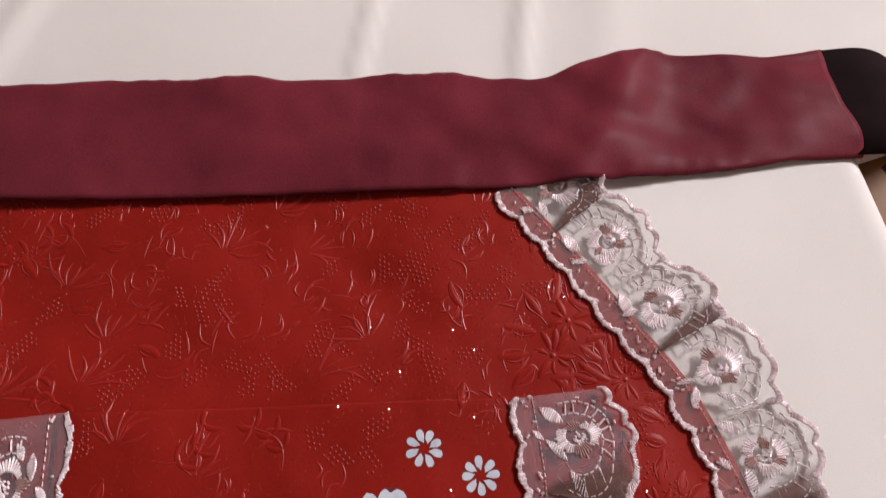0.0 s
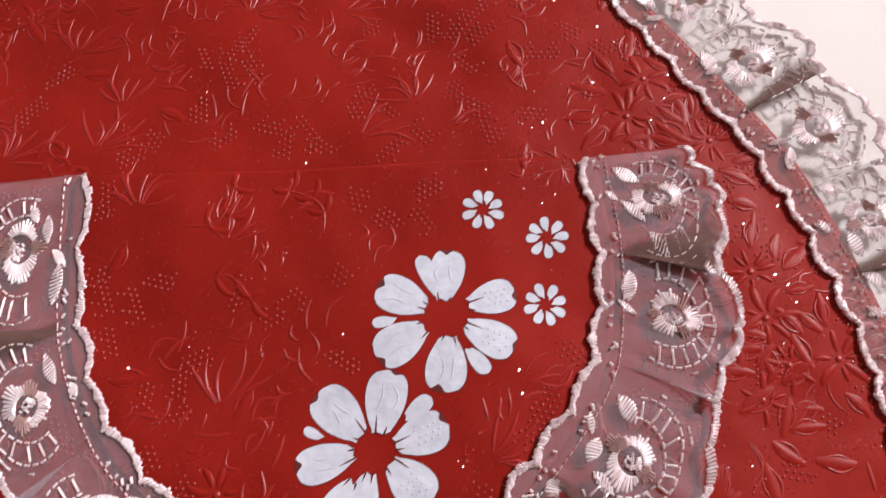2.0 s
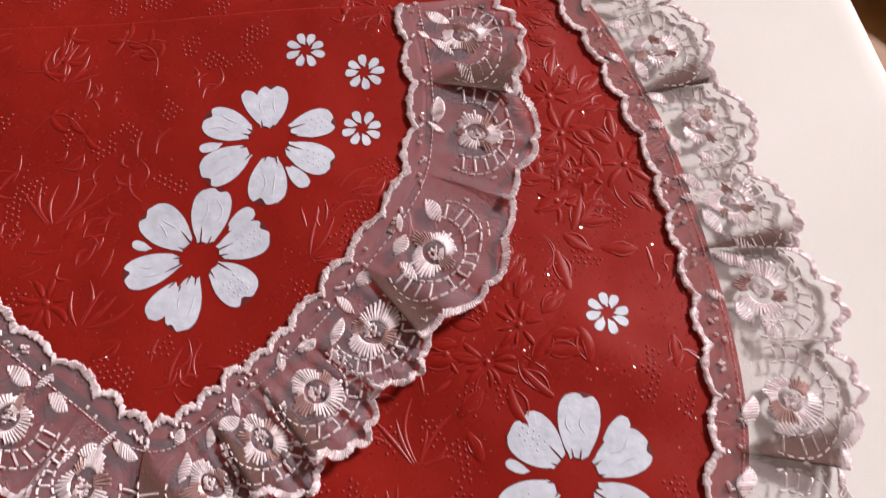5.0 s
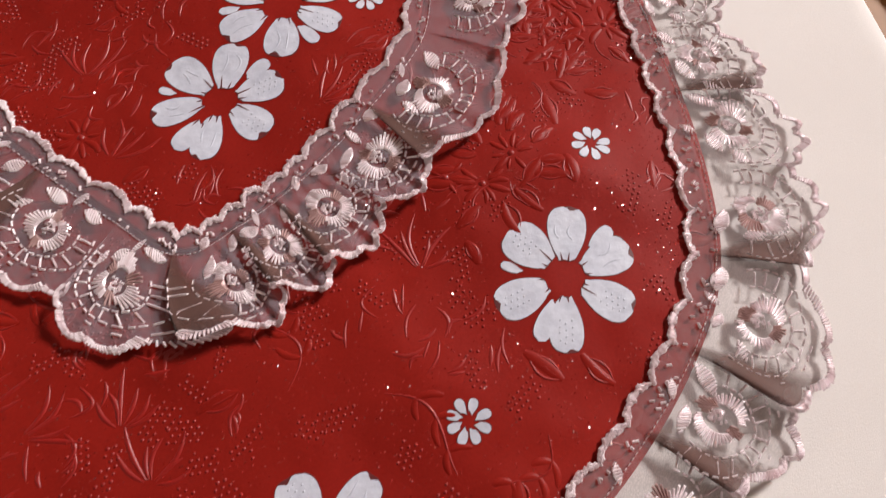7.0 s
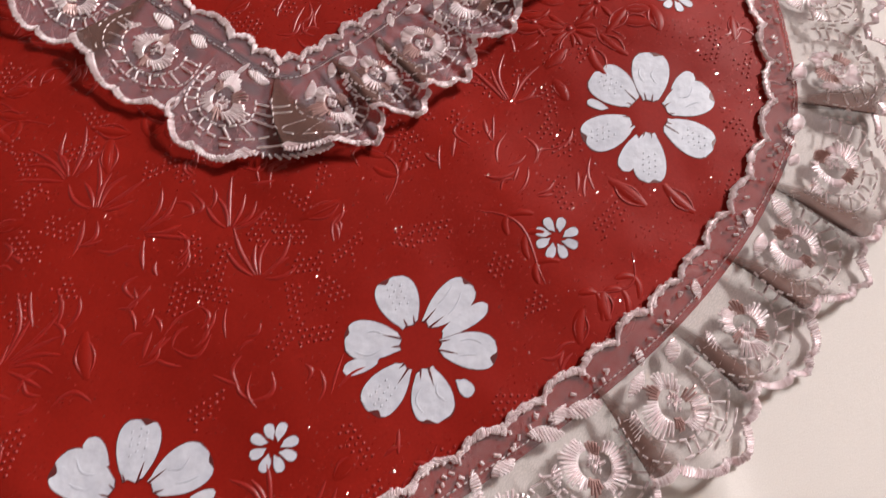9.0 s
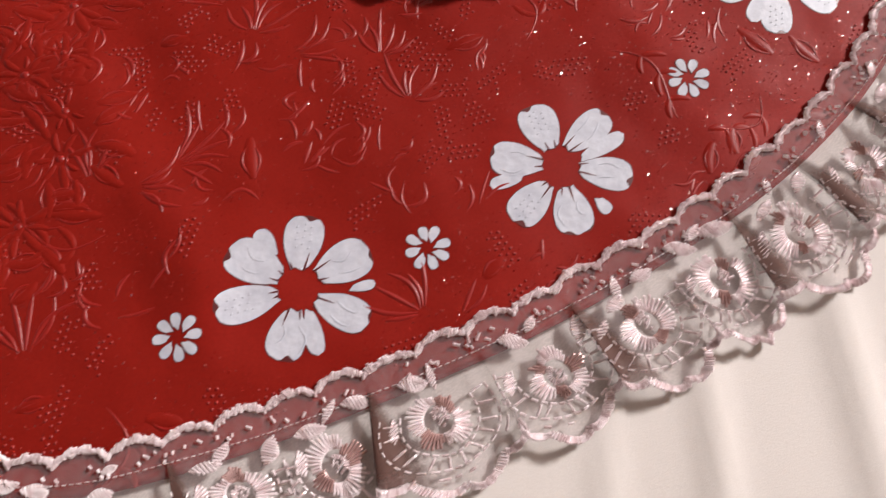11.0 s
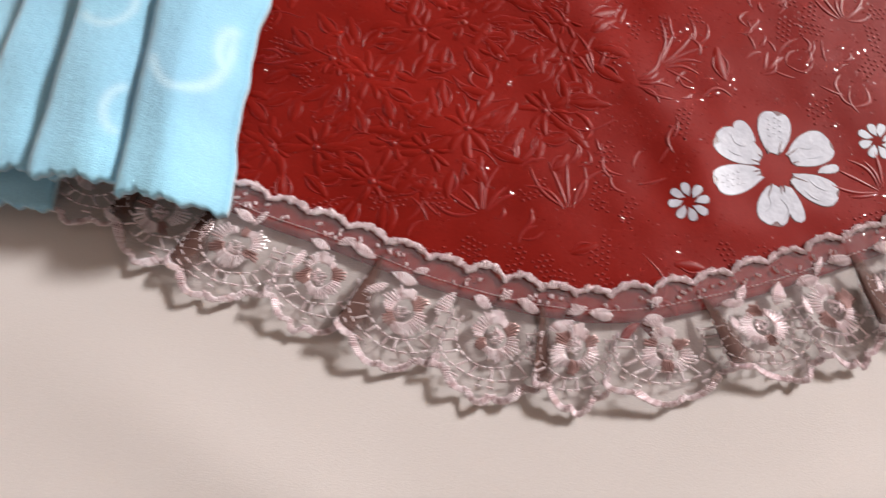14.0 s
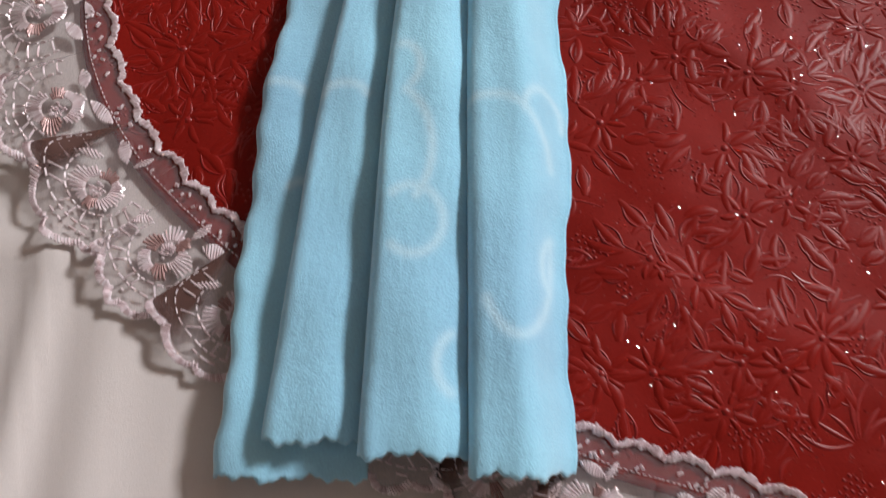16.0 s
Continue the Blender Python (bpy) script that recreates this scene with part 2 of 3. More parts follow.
FLOOR_Z = -0.075
slab("floor", -3.4, 3.4, -3.4, 3.4, FLOOR_Z - 0.1, FLOOR_Z, WOOD, "brown wooden floor under the mattress", "floor")
slab("ceiling", -3.4, 3.4, -3.4, 3.4, 2.4, 2.5, PLASTER, "plain painted ceiling", "ceiling")
slab("wall_north", -3.4, 3.4, 3.4, 3.5, FLOOR_Z, 2.4, PLASTER, "plain painted wall", "wall")
slab("wall_south", -3.4, 3.4, -3.5, -3.4, FLOOR_Z, 2.4, PLASTER, "plain painted wall", "wall")
slab("wall_east", 3.4, 3.5, -3.4, 3.4, FLOOR_Z, 2.4, PLASTER, "plain painted wall", "wall")
slab("wall_west", -3.5, -3.4, -3.4, 3.4, FLOOR_Z, 2.4, PLASTER, "plain painted wall", "wall")

EDGE_AT, EDGE_WAY = np.array((0.171, 0.110)), np.array((-0.150, 0.9887))
EDGE_IN = np.array((-0.9887, -0.150))
# soft folds in the sheet: a point on each, its bearing in degrees, half width, height, half length
FOLDS = [(-0.026, 0.20, 87, 0.0030, 0.0022, 0.10), (0.043, 0.20, 90, 0.0040, 0.0024, 0.10), (-0.184, 0.19, 78, 0.007, 0.0022, 0.09),
         (0.085, 0.215, 84, 0.012, 0.0016, 0.10), (0.042, -0.285, 98, 0.0045, 0.0022, 0.05), (0.082, -0.27, 101, 0.006, 0.0026, 0.06),
         (0.012, -0.31, 92, 0.004, 0.0018, 0.04), (-0.380, -0.26, 92, 0.0045, 0.0032, 0.10), (-0.361, -0.28, 93, 0.008, 0.0022, 0.07),
         (-0.42, -0.21, 178, 0.007, 0.0022, 0.05), (-0.06, -0.345, 25, 0.012, 0.0018, 0.08), (-0.22, -0.345, -20, 0.016, 0.0016, 0.08)]


def sheet_z(x, y):
    z = -0.0036 + 0.0008 * np.sin(9 * x + 14 * y) + 0.0005 * np.sin(37 * x - 11 * y + 1)
    for fx, fy, bearing, wide, high, long in FOLDS:
        c, s = math.cos(radians(bearing)), math.sin(radians(bearing))
        along, off = (x - fx) * c + (y - fy) * s, -(x - fx) * s + (y - fy) * c
        off = off + 0.004 * np.sin(along * 25)
        z = z + high * np.exp(-(off / wide) ** 2 - (along / long) ** 2)
    # under the apron it lies close against the cloth
    dx, dy = x - BODY.middle[0], y - BODY.middle[1]
    under = smooth01((1.07 - np.hypot(dx, dy) / BODY.radius(np.arctan2(dy, dx))) / 0.07)
    return z + (swell(x, y) - 0.0022 - z) * under


def bed_sheet():
    """The sheet on its mattress: flat on top, rounded over the near edge, down to the floor."""
    fine_q, fine_p = np.arange(-0.07, 0.62, 0.0035), np.arange(-0.46, 0.26, 0.0035)
    q = np.concatenate([np.linspace(-0.12, -0.073, 12), fine_q, np.linspace(0.63, 1.4, 30)])
    p = np.concatenate([np.linspace(-1.3, -0.47, 30), fine_p, np.linspace(0.27, 1.1, 30)])
    gq, gp = np.meshgrid(q, p)
    bend = 0.011
    turn = np.clip(-gq / bend, 0, math.pi / 2)
    inward = np.where(gq > 0, gq, -bend * np.sin(turn))
    drop = np.where(gq > 0, 0, bend * (1 - np.cos(turn)) + np.maximum(-gq - bend * math.pi / 2, 0))
    inward = inward - 0.11 * smooth01((gp - 0.022) / 0.030) * (1 - smooth01(inward / 0.6))
    x = EDGE_AT[0] + EDGE_IN[0] * inward + EDGE_WAY[0] * gp
    y = EDGE_AT[1] + EDGE_IN[1] * inward + EDGE_WAY[1] * gp
    z = np.maximum(sheet_z(x, y) - drop, FLOOR_Z + 0.002)
    flat = grid_mesh("bed_sheet", np.stack([x, y, z], 2), SHEET)
    ob = part("bed_sheet", flat, label="cream cotton sheet with soft creases on a thin mattress")
    return tagged(ob, category="bed sheet", kind="structure")


bed_sheet()

lamp_body = new("ceiling_light")
tagged(lamp_body, "round white ceiling light, switched on", "ceiling light")
ring = []
for r, z in ((0.02, 2.395), (0.43, 2.395), (0.442, 2.38), (0.442, 2.33), (0.43, 2.32), (0.415, 2.33)):
    a = np.linspace(0, 2 * math.pi, 48, endpoint=False)
    ring.append(np.stack([LAMP_AT.x + r * np.cos(a), LAMP_AT.y + r * np.sin(a), np.full_like(a, z)], 1))
part("housing", grid_mesh("housing", np.array(ring), PLASTER, close=True), lamp_body)


# ---- the apron ----
apron = new("apron")
tagged(apron, "red embossed vinyl half apron with lace, spread on a sheet", "apron")

gx, gy = BODY.disc(90, 260)
part("body", grid_mesh("body", np.stack([gx, gy, swell(gx, gy)], 2), RED, thick=0.0008, close=True), apron, "glossy red embossed vinyl")
gx, gy = POUCH.disc(60, 200)
puff = POCKET_LIFT * np.ones_like(gx)
pocket = part("pocket", grid_mesh("pocket", np.stack([gx, gy, swell(gx, gy) + puff], 2), RED, thick=0.0010, close=True), apron,
              "pointed red patch pocket")


# relief of the vinyl: sprays, leaves, tendrils and dots pressed up from it
class Relief:
    def __init__(self, ground=cloth_z, blunt=0.6):
        self.verts, self.faces, self.ground, self.blunt = [], [], ground, blunt

    def ridge(self, line, wide=0.0010, high=0.00042):
        line = np.asarray(line)
        n = len(line)
        d = np.gradient(line, axis=0)
        side = np.stack([-d[:, 1], d[:, 0]], 1) / (np.linalg.norm(d, axis=1)[:, None] + 1e-9)
        taper = np.sin(np.linspace(0.12, math.pi - 0.12, n))[:, None] ** self.blunt
        z = self.ground(line[:, 0], line[:, 1])
        base = len(self.verts)
        for off, up in ((-0.5, 0.0), (-0.32, 0.55), (0.0, 1.0), (0.32, 0.55), (0.5, 0.0)):
            xy = line + side * off * wide * taper
            zz = z + (0.62 * up * high * taper[:, 0] if up else -0.0001)
            self.verts += list(np.column_stack([xy, zz]))
        for k in range(4):
            for i in range(n - 1):
                a = base + k * n + i
                self.faces.append((a, a + 1, a + n + 1, a + n))

    def dot(self, x, y, r=0.00055, high=0.00030):
        z = float(self.ground(x, y))
        base = len(self.verts)
        for rr, up in ((1.0, -0.0001), (0.62, 0.72 * high)):
            for k in range(6):
                a = k * math.pi / 3
                self.verts.append((x + rr * r * math.cos(a), y + rr * r * math.sin(a), z + up))
        self.verts.append((x, y, z + high))
        for k in range(6):
            j = (k + 1) % 6
            self.faces += [(base + k, base + j, base + 6 + j, base + 6 + k), (base + 6 + k, base + 6 + j, base + 12)]


def turned(points, x, y, a):
    c, s = math.cos(a), math.sin(a)
    p = np.asarray(points)
    return np.stack([x + p[:, 0] * c - p[:, 1] * s, y + p[:, 0] * s + p[:, 1] * c], 1)


def bow(length, bend, n=9):
    t = np.linspace(0, 1, n)
    return np.stack([t * length, bend * length * np.sin(t * math.pi)], 1)


def dots_at(rel, x, y, a, rng):
    for i in range(rng.randint(4, 6)):
        for j in range(rng.randint(2, 4)):
            p = turned([((i - 2) * 0.0019 + (j % 2) * 0.00095, (j - 1) * 0.0017)], x, y, a)[0]
            rel.dot(p[0], p[1], 0.0005 + rng.random() * 0.00015)


def strokes_at(rel, x, y, a, rng):
    n = rng.randint(3, 6)
    for i in range(n):
        long = rng.uniform(0.004, 0.0105)
        stroke = turned(bow(long, rng.gauss(0, 0.22)), rng.uniform(-0.0065, 0.0065), rng.uniform(-0.004, 0.004), 1.2 + rng.gauss(0, 0.55))
        rel.ridge(turned(stroke, x, y, a), rng.uniform(0.0010, 0.0016), rng.uniform(0.00034, 0.00048))


LEAVES = Relief(blunt=0.36)


def mound(rel, x, y, a, long, wide, high, rng):
    """A filled leaf: a low swelling with a raised rib and rim strokes."""
    LEAVES.ridge(turned(bow(long, rng.uniform(-0.12, 0.12), 8), x, y, a), wide, 1.35 * high)


def leaf_at(rel, x, y, a, rng):
    long = rng.uniform(0.008, 0.013)
    mound(rel, x, y, a, long, rng.uniform(0.0030, 0.0044), 0.00045, rng)
    rel.ridge(turned(bow(long * 0.9, 0.24), x, y, a), 0.0010, 0.00055)
    rel.ridge(turned(bow(long * 0.9, -0.20), x, y, a), 0.0008, 0.00045)
    if rng.random() < 0.6:
        rel.ridge(turned(bow(long * 0.8, 0.02), x, y, a), 0.0008, 0.0006)


def tendril_at(rel, x, y, a, rng):
    t = np.linspace(0, 1, 16)
    long, sway = rng.uniform(0.018, 0.030), rng.choice((-1, 1)) * rng.uniform(0.004, 0.008)
    stem = np.stack([t * long, sway * np.sin(t * 4.2)], 1)
    rel.ridge(turned(stem, x, y, a), 0.0010, 0.0004)
    for k in (4, 8, 12):
        for side in (-1, 1):
            blade = turned(bow(rng.uniform(0.005, 0.008), 0.12 * side, 7), *stem[k], side * 0.8)
            LEAVES.ridge(turned(blade, x, y, a), 0.0024, 0.00050)


def daisy_at(rel, x, y, a, rng):
    n, r = rng.randint(7, 11), rng.uniform(0.0055, 0.0085)
    for k in range(n):
        b = a + k * 2 * math.pi / n
        long = r * rng.uniform(0.55, 1.1)
        if rng.random() < 0.15:
            continue
        b += rng.uniform(-0.15, 0.15)
        blade = turned(bow(long, rng.uniform(-0.12, 0.12), 8), 0.0022, 0, 0)
        LEAVES.ridge(turned(blade, x, y, b), long * 0.40, 0.00062)
    rel.dot(x, y, 0.0013, 0.0005)


def bouquet_at(rel, x, y, a, rng):
    """A bunch: two open flowers among many leaves, with dots round it."""
    for k in range(rng.choice((1, 2, 2))):
        b = a + k * math.pi
        daisy_at(rel, x + 0.007 * math.cos(b), y + 0.007 * math.sin(b), a + k, rng)
    for k in range(4):
        b = a + rng.uniform(0, 6.28)
        rel.ridge(turned(bow(rng.uniform(0.008, 0.014), rng.uniform(-0.3, 0.3)), x + 0.006 * math.cos(b), y + 0.006 * math.sin(b), b), 0.0008, 0.0004)
    for k in range(13):
        b = a + k * 2 * math.pi / 11 + rng.uniform(-0.2, 0.2)
        r = 0.0075 + 0.007 * abs(math.cos(b - a))
        leaf_at(rel, x + r * math.cos(b), y + r * math.sin(b), b + rng.uniform(-0.5, 0.5), rng)


def spray_at(rel, x, y, a, rng):
    for k in range(rng.randint(5, 8)):
        b = a + (k - 3) * 0.33
        long = rng.uniform(0.008, 0.017)
        rel.ridge(turned(bow(long, rng.uniform(-0.2, 0.2)), x + 0.002 * math.cos(b), y + 0.002 * math.sin(b), b), 0.0015, 0.0005)


FLOWER_SPOTS = [(-0.0107, -0.0324, 0.0225), (-0.0295, -0.0696, 0.0225), (0.0731, -0.1356, 0.0225), (0.0037, -0.2042, 0.0225), (-0.0675, -0.2426, 0.0225), (0, 0, 0.0095),
                (0.0188, -0.0086, 0.0095), (0.0178, -0.0287, 0.0095), (0.0872, -0.0912, 0.0095), (0.042, -0.1746, 0.0095), (-0.034, -0.23, 0.0095), (-0.0966, -0.2567, 0.0095)]


def relief():
    rng = random.Random(11)
    rel, placed = Relief(), []
    for turn in range(27000):
        x, y = rng.uniform(-0.39, 0.13), rng.uniform(-0.30, 0.10)
        rich = x > 0.045 or (x < -0.13 and y < -0.08)
        if turn < 500:
            if not rich:
                continue
            kind = bouquet_at
        else:
            kind = rng.choices((dots_at, strokes_at, leaf_at, tendril_at, daisy_at, spray_at, bouquet_at), (5, 3, 7, 4, 0.6, 3, 1) if rich else (3.6, 6, 1.0, 2.6, 0.3, 2, 0.3))[0]
        room = {dots_at: 0.0065, strokes_at: 0.0085, leaf_at: 0.008, tendril_at: 0.0145, daisy_at: 0.0105, spray_at: 0.010, bouquet_at: 0.0165}[kind]
        if not BODY.holds(x, y, room * 0.8 + 0.004) or bool(POUCH.holds(x, y, -room)) != bool(POUCH.holds(x, y, room)):
            continue
        if any(math.hypot(x - fx, y - fy) < fr + 0.75 * room for fx, fy, fr in FLOWER_SPOTS):
            continue
        if any((x - px) ** 2 + (y - py) ** 2 < ((0.57 if rich else 0.58) * (room + pr)) ** 2 for px, py, pr in placed):
            continue
        placed.append((x, y, room))
        lean = rng.uniform(0, 6.28) if kind in (daisy_at, dots_at, leaf_at, tendril_at, bouquet_at) else rng.gauss(1.4 if kind is spray_at else 0.0, 0.5)
        kind(rel, x, y, lean, rng)
    ob = part("embossing", mesh_of("embossing", rel.verts, rel.faces, RED_RIDGE, True), apron, "raised floral embossing in the red vinyl")
    tagged(ob, kind="stuff")
    ob = part("embossed_leaves", mesh_of("embossed_leaves", LEAVES.verts, LEAVES.faces, RED_LEAF, True), apron, "raised leaves in the red vinyl")
    tagged(ob, kind="stuff")
    # small bright flecks in the surface
    verts, faces = [], []
    for _ in range(42000):
        x, y = rng.uniform(-0.38, 0.12), rng.uniform(-0.29, 0.10)
        if not BODY.holds(x, y, 0.004) or any((x - fx) ** 2 + (y - fy) ** 2 < fr ** 2 for fx, fy, fr in FLOWER_SPOTS):
            continue
        tilt, way, r = abs(rng.gauss(0, 0.28)), rng.uniform(0, 6.28), rng.uniform(0.00014, 0.00030)
        n = Vector((math.sin(tilt) * math.cos(way), math.sin(tilt) * math.sin(way), math.cos(tilt)))
        e1 = n.orthogonal().normalized()
        e2 = n.cross(e1)
        mid, base = Vector((x, y, float(cloth_z(x, y)) + 0.00012)), len(verts)
        verts += [mid + r * (e1 * math.cos(k * math.pi / 3) + e2 * math.sin(k * math.pi / 3)) for k in range(6)] + [mid - 0.0006 * n]
        faces += [tuple(base + k for k in range(6))] + [(base + (k + 1) % 6, base + k, base + 6) for k in range(6)]
    ob = part("glitter", mesh_of("glitter", verts, faces, RED_FLECK), apron, "tiny bright flecks in the red vinyl")
    tagged(ob, kind="stuff")


# printed flowers
def petal_line(long, wide, grow, notch, lean, n=15):
    """The outline of a blunt petal with a notched tip, along +x from its narrow foot."""
    t = np.linspace(0, 1, n)
    swell_out = 0.36 + 0.64 * np.sin(math.pi / 2 * np.minimum(t / 0.60, 1)) ** 0.9
    blunt = np.maximum(1 - (np.maximum(t - 0.60, 0) / 0.40) ** 2.7, 0) ** 0.5
    half = (wide + grow) * swell_out * blunt
    x = -grow + (long + 2 * grow) * t
    line = np.concatenate([np.stack([x, half], 1), np.stack([x[::-1], -half[::-1]], 1)[1:]])
    dense = []
    for a, b in zip(line, np.roll(line, -1, 0)):
        m = 4 if abs(a[1] - b[1]) > 0.0008 else 2
        dense += [a + (b - a) * k / m for k in range(m)]
    line = np.array(dense)
    tip = np.clip(line[:, 0] / long - 0.62, 0, 1) / 0.38
    line[:, 0] -= notch * long * tip * np.exp(-((line[:, 1] - lean * wide) / (0.26 * wide)) ** 2)
    line[:, 0] += 0.07 * long * tip * lean * line[:, 1] / wide
    foot = np.clip(1 - line[:, 0] / (0.12 * long), 0, 1)
    line[:, 0] += 0.0005 * foot * np.sin(line[:, 1] * 2600)
    return line


def print_piece(line, lift, verts, faces):
    """A thin layer of print over an outline, with its rim."""
    mid, base, n = line.mean(0), len(verts), len(line)
    z = cloth_z(line[:, 0], line[:, 1])
    inner = mid + (line - mid) * 0.55
    zi = cloth_z(inner[:, 0], inner[:, 1])
    verts += [(*p, h + lift) for p, h in zip(line, z)] + [(*p, h - 0.00005) for p, h in zip(line, z)]
    verts += [(*p, h + lift) for p, h in zip(inner, zi)] + [(*mid, float(cloth_z(*mid)) + lift)]
    for i in range(n):
        j = (i + 1) % n
        faces += [(base + i, base + n + i, base + n + j, base + j), (base + j, base + 2 * n + j, base + 2 * n + i, base + i)]
        faces.append((base + 2 * n + i, base + 2 * n + j, base + 3 * n))


def printed_flower(x, y, petals, name, veins, rng):
    """petals: the foot of each in millimetres from the flower's heart, its bearing in degrees, its length and half width in millimetres."""
    verts, faces = [], []
    for fx, fy, bearing, long, wide in petals:
        way, long, wide = radians(bearing), long * 0.001, wide * 0.001
        foot = (x + fx * 0.001, y + fy * 0.001)
        print_piece(turned(petal_line(long, wide, 0.00022, 0.03, 0.1), *foot, way), 0.00010, verts, faces)
        for k in range(veins if wide > 0.003 else 0):
            lean = (k - (veins - 1) / 2) * 0.0022 + rng.uniform(-0.0006, 0.0006)
            t = np.array([0.0, 0.5, 1.0])
            run = rng.choice((0.0018, 0.0026, 0.0050))
            w = 0.00028 * np.array([1, 0.8, 0.15])
            mid = np.stack([-0.0003 + t * run, lean * (1 + 0.5 * t)], 1)
            outline = np.vstack([mid + np.stack([0 * w, w], 1), (mid - np.stack([0 * w, w], 1))[::-1]])
            print_piece(turned(outline, *foot, way), 0.00025, verts, faces)
    flower = part(name, mesh_of(name, verts, faces, DARK_PRINT), apron, "white flower print with thin dark lines")
    for fx, fy, bearing, long, wide in petals:
        verts, faces = [], []
        notch = rng.uniform(0.06, 0.16) if wide > 4 else 0.0
        line = petal_line(long * 0.001, wide * 0.001, 0.0, notch, rng.choice((-1, 1)) * rng.uniform(0.15, 0.5))
        print_piece(turned(line, x + fx * 0.001, y + fy * 0.001, radians(bearing)), 0.00018, verts, faces)
        part("petal", mesh_of("petal", verts, faces, WHITE_PRINT), flower)


def printed_flowers():
    rng = random.Random(4)
    sets = [
        ((-0.0107, -0.0324), ((-0.8, 4.7, 83, 15.6, 5), (-2, 5.8, 116, 13.8, 2.6), (6.6, 3.5, 17, 14.2, 4.9), (5.7, -2.6, -26, 15.6, 5.1), (6.2, -9.4, -49, 8.9, 2.3), (0.8, -6, -94, 15.9, 5.8), (-6.2, -3.5, -148, 16.1, 5.8), (-14.5, -1.3, -171, 6.7, 1.6), (-5.8, 2.6, 157, 15.9, 5.6))),
        ((-0.0295, -0.0696), ((1, 4.7, 82, 17.6, 5.8), (8, 8.8, 39, 9, 2.4), (5.5, 1.6, 21, 15.5, 5.5), (4.3, -3.1, -41, 15, 5.8), (-1.4, -5.9, -102, 16.4, 4.6), (-6, -7.8, -125, 12.1, 3.4), (-6, -0.4, -161, 16.6, 5), (-14.8, 3.3, 157, 5.7, 1.4), (-4.1, 3.9, 137, 17.6, 6))),
        ((0.0731, -0.1357), ((1, 5.3, 82, 17.7, 5.8), (8.6, 8.5, 42, 9.7, 2.4), (5.7, 2.4, 23, 16.3, 5.8), (4.9, -2.9, -32, 16, 5.7), (-0.8, -6, -95, 16.6, 4.9), (-4.2, -7.2, -117, 12.5, 2.7), (-5.7, -2, -157, 16.4, 5.7), (-12.7, 2.4, 152, 6.3, 1.4), (-4.1, 4.6, 135, 15.7, 6.6))),
        ((0.0032, -0.2044), ((-2.8, 5.3, 112, 14.8, 5.7), (2.1, 5.6, 44, 16.9, 4.7), (6.1, 2.6, 33, 15, 2.4), (5.5, -0.6, -7, 15.5, 5), (10.1, -9.4, -51, 5.3, 1.9), (1.4, -6.4, -78, 14.4, 5.5), (-3.9, -5.7, -130, 15.2, 5.1), (-11, -3.8, -163, 9.7, 2), (-5.3, 0.6, 174, 15.2, 5.3))),
        ((-0.0675, -0.2426), ((-0.6, 5.4, 85, 15.3, 5.3), (4.7, 3.7, 30, 15.6, 5.7), (13.6, 0.5, 15, 6.7, 1.4), (4.9, -2.9, -21, 15.3, 4.7), (-0.7, -5.8, -100, 13.8, 5), (3, -5.7, -74, 12.2, 2.4), (-5.4, -1.7, -160, 16.7, 4.9), (-5.1, 2.9, 153, 16.1, 5.7), (-7.2, 9.1, 128, 8.3, 2.4))),
    ]
    for (x, y), petals in sets:
        printed_flower(x, y, petals, "printed_flower", 2, rng)
    # the vinyl's dots and curls show through the print, their shading put into a greyer white
    curls = Relief(lambda px, py: cloth_z(px, py) + 0.00018)
    for (x, y), petals in sets:
        for fx, fy, bearing, long, wide in petals:
            if wide < 4:
                continue
            way, r = radians(bearing), 0.58 * long * 0.001
            mx, my = x + fx * 0.001 + r * math.cos(way), y + fy * 0.001 + r * math.sin(way)
            if rng.random() < 0.45:
                for i in range(4):
                    for j in range(3):
                        p = turned([((i - 1.5) * 0.0019 + (j % 2) * 0.0009, (j - 1) * 0.0018)], mx, my, way + rng.uniform(-0.1, 0.1))[0]
                        curls.dot(p[0], p[1], 0.00042, 0.00016)
            else:
                for k in range(2):
                    curl = turned(bow(rng.uniform(0.004, 0.0075), rng.uniform(-0.3, 0.3)), -0.004, (k - 0.5) * 0.004, rng.uniform(-0.3, 0.3))
                    curls.ridge(turned(curl, mx, my, way), 0.0007, 0.0002)
    tagged(part("print_embossing", mesh_of("print_embossing", curls.verts, curls.faces, SHADED_PRINT, True), apron, "dots and curls pressed into the white print, greyed as shading"), kind="stuff")
    for x, y, turn in ((0, 0, 22), (0.0188, -0.0086, 5), (0.0178, -0.0287, 18), (0.0872, -0.0912, 10), (0.0420, -0.1746, 22), (-0.0340, -0.2300, 20), (-0.0966, -0.2567, 12)):
        petals = []
        for k in range(8):
            b = turn + 45 * k + rng.uniform(-4, 4)
            petals.append((2.2 * math.cos(radians(b)), 2.2 * math.sin(radians(b)), b, rng.uniform(3.9, 4.4), 1.3))
        printed_flower(x, y, petals, "small_printed_flower", 0, rng)


printed_flowers()
relief()


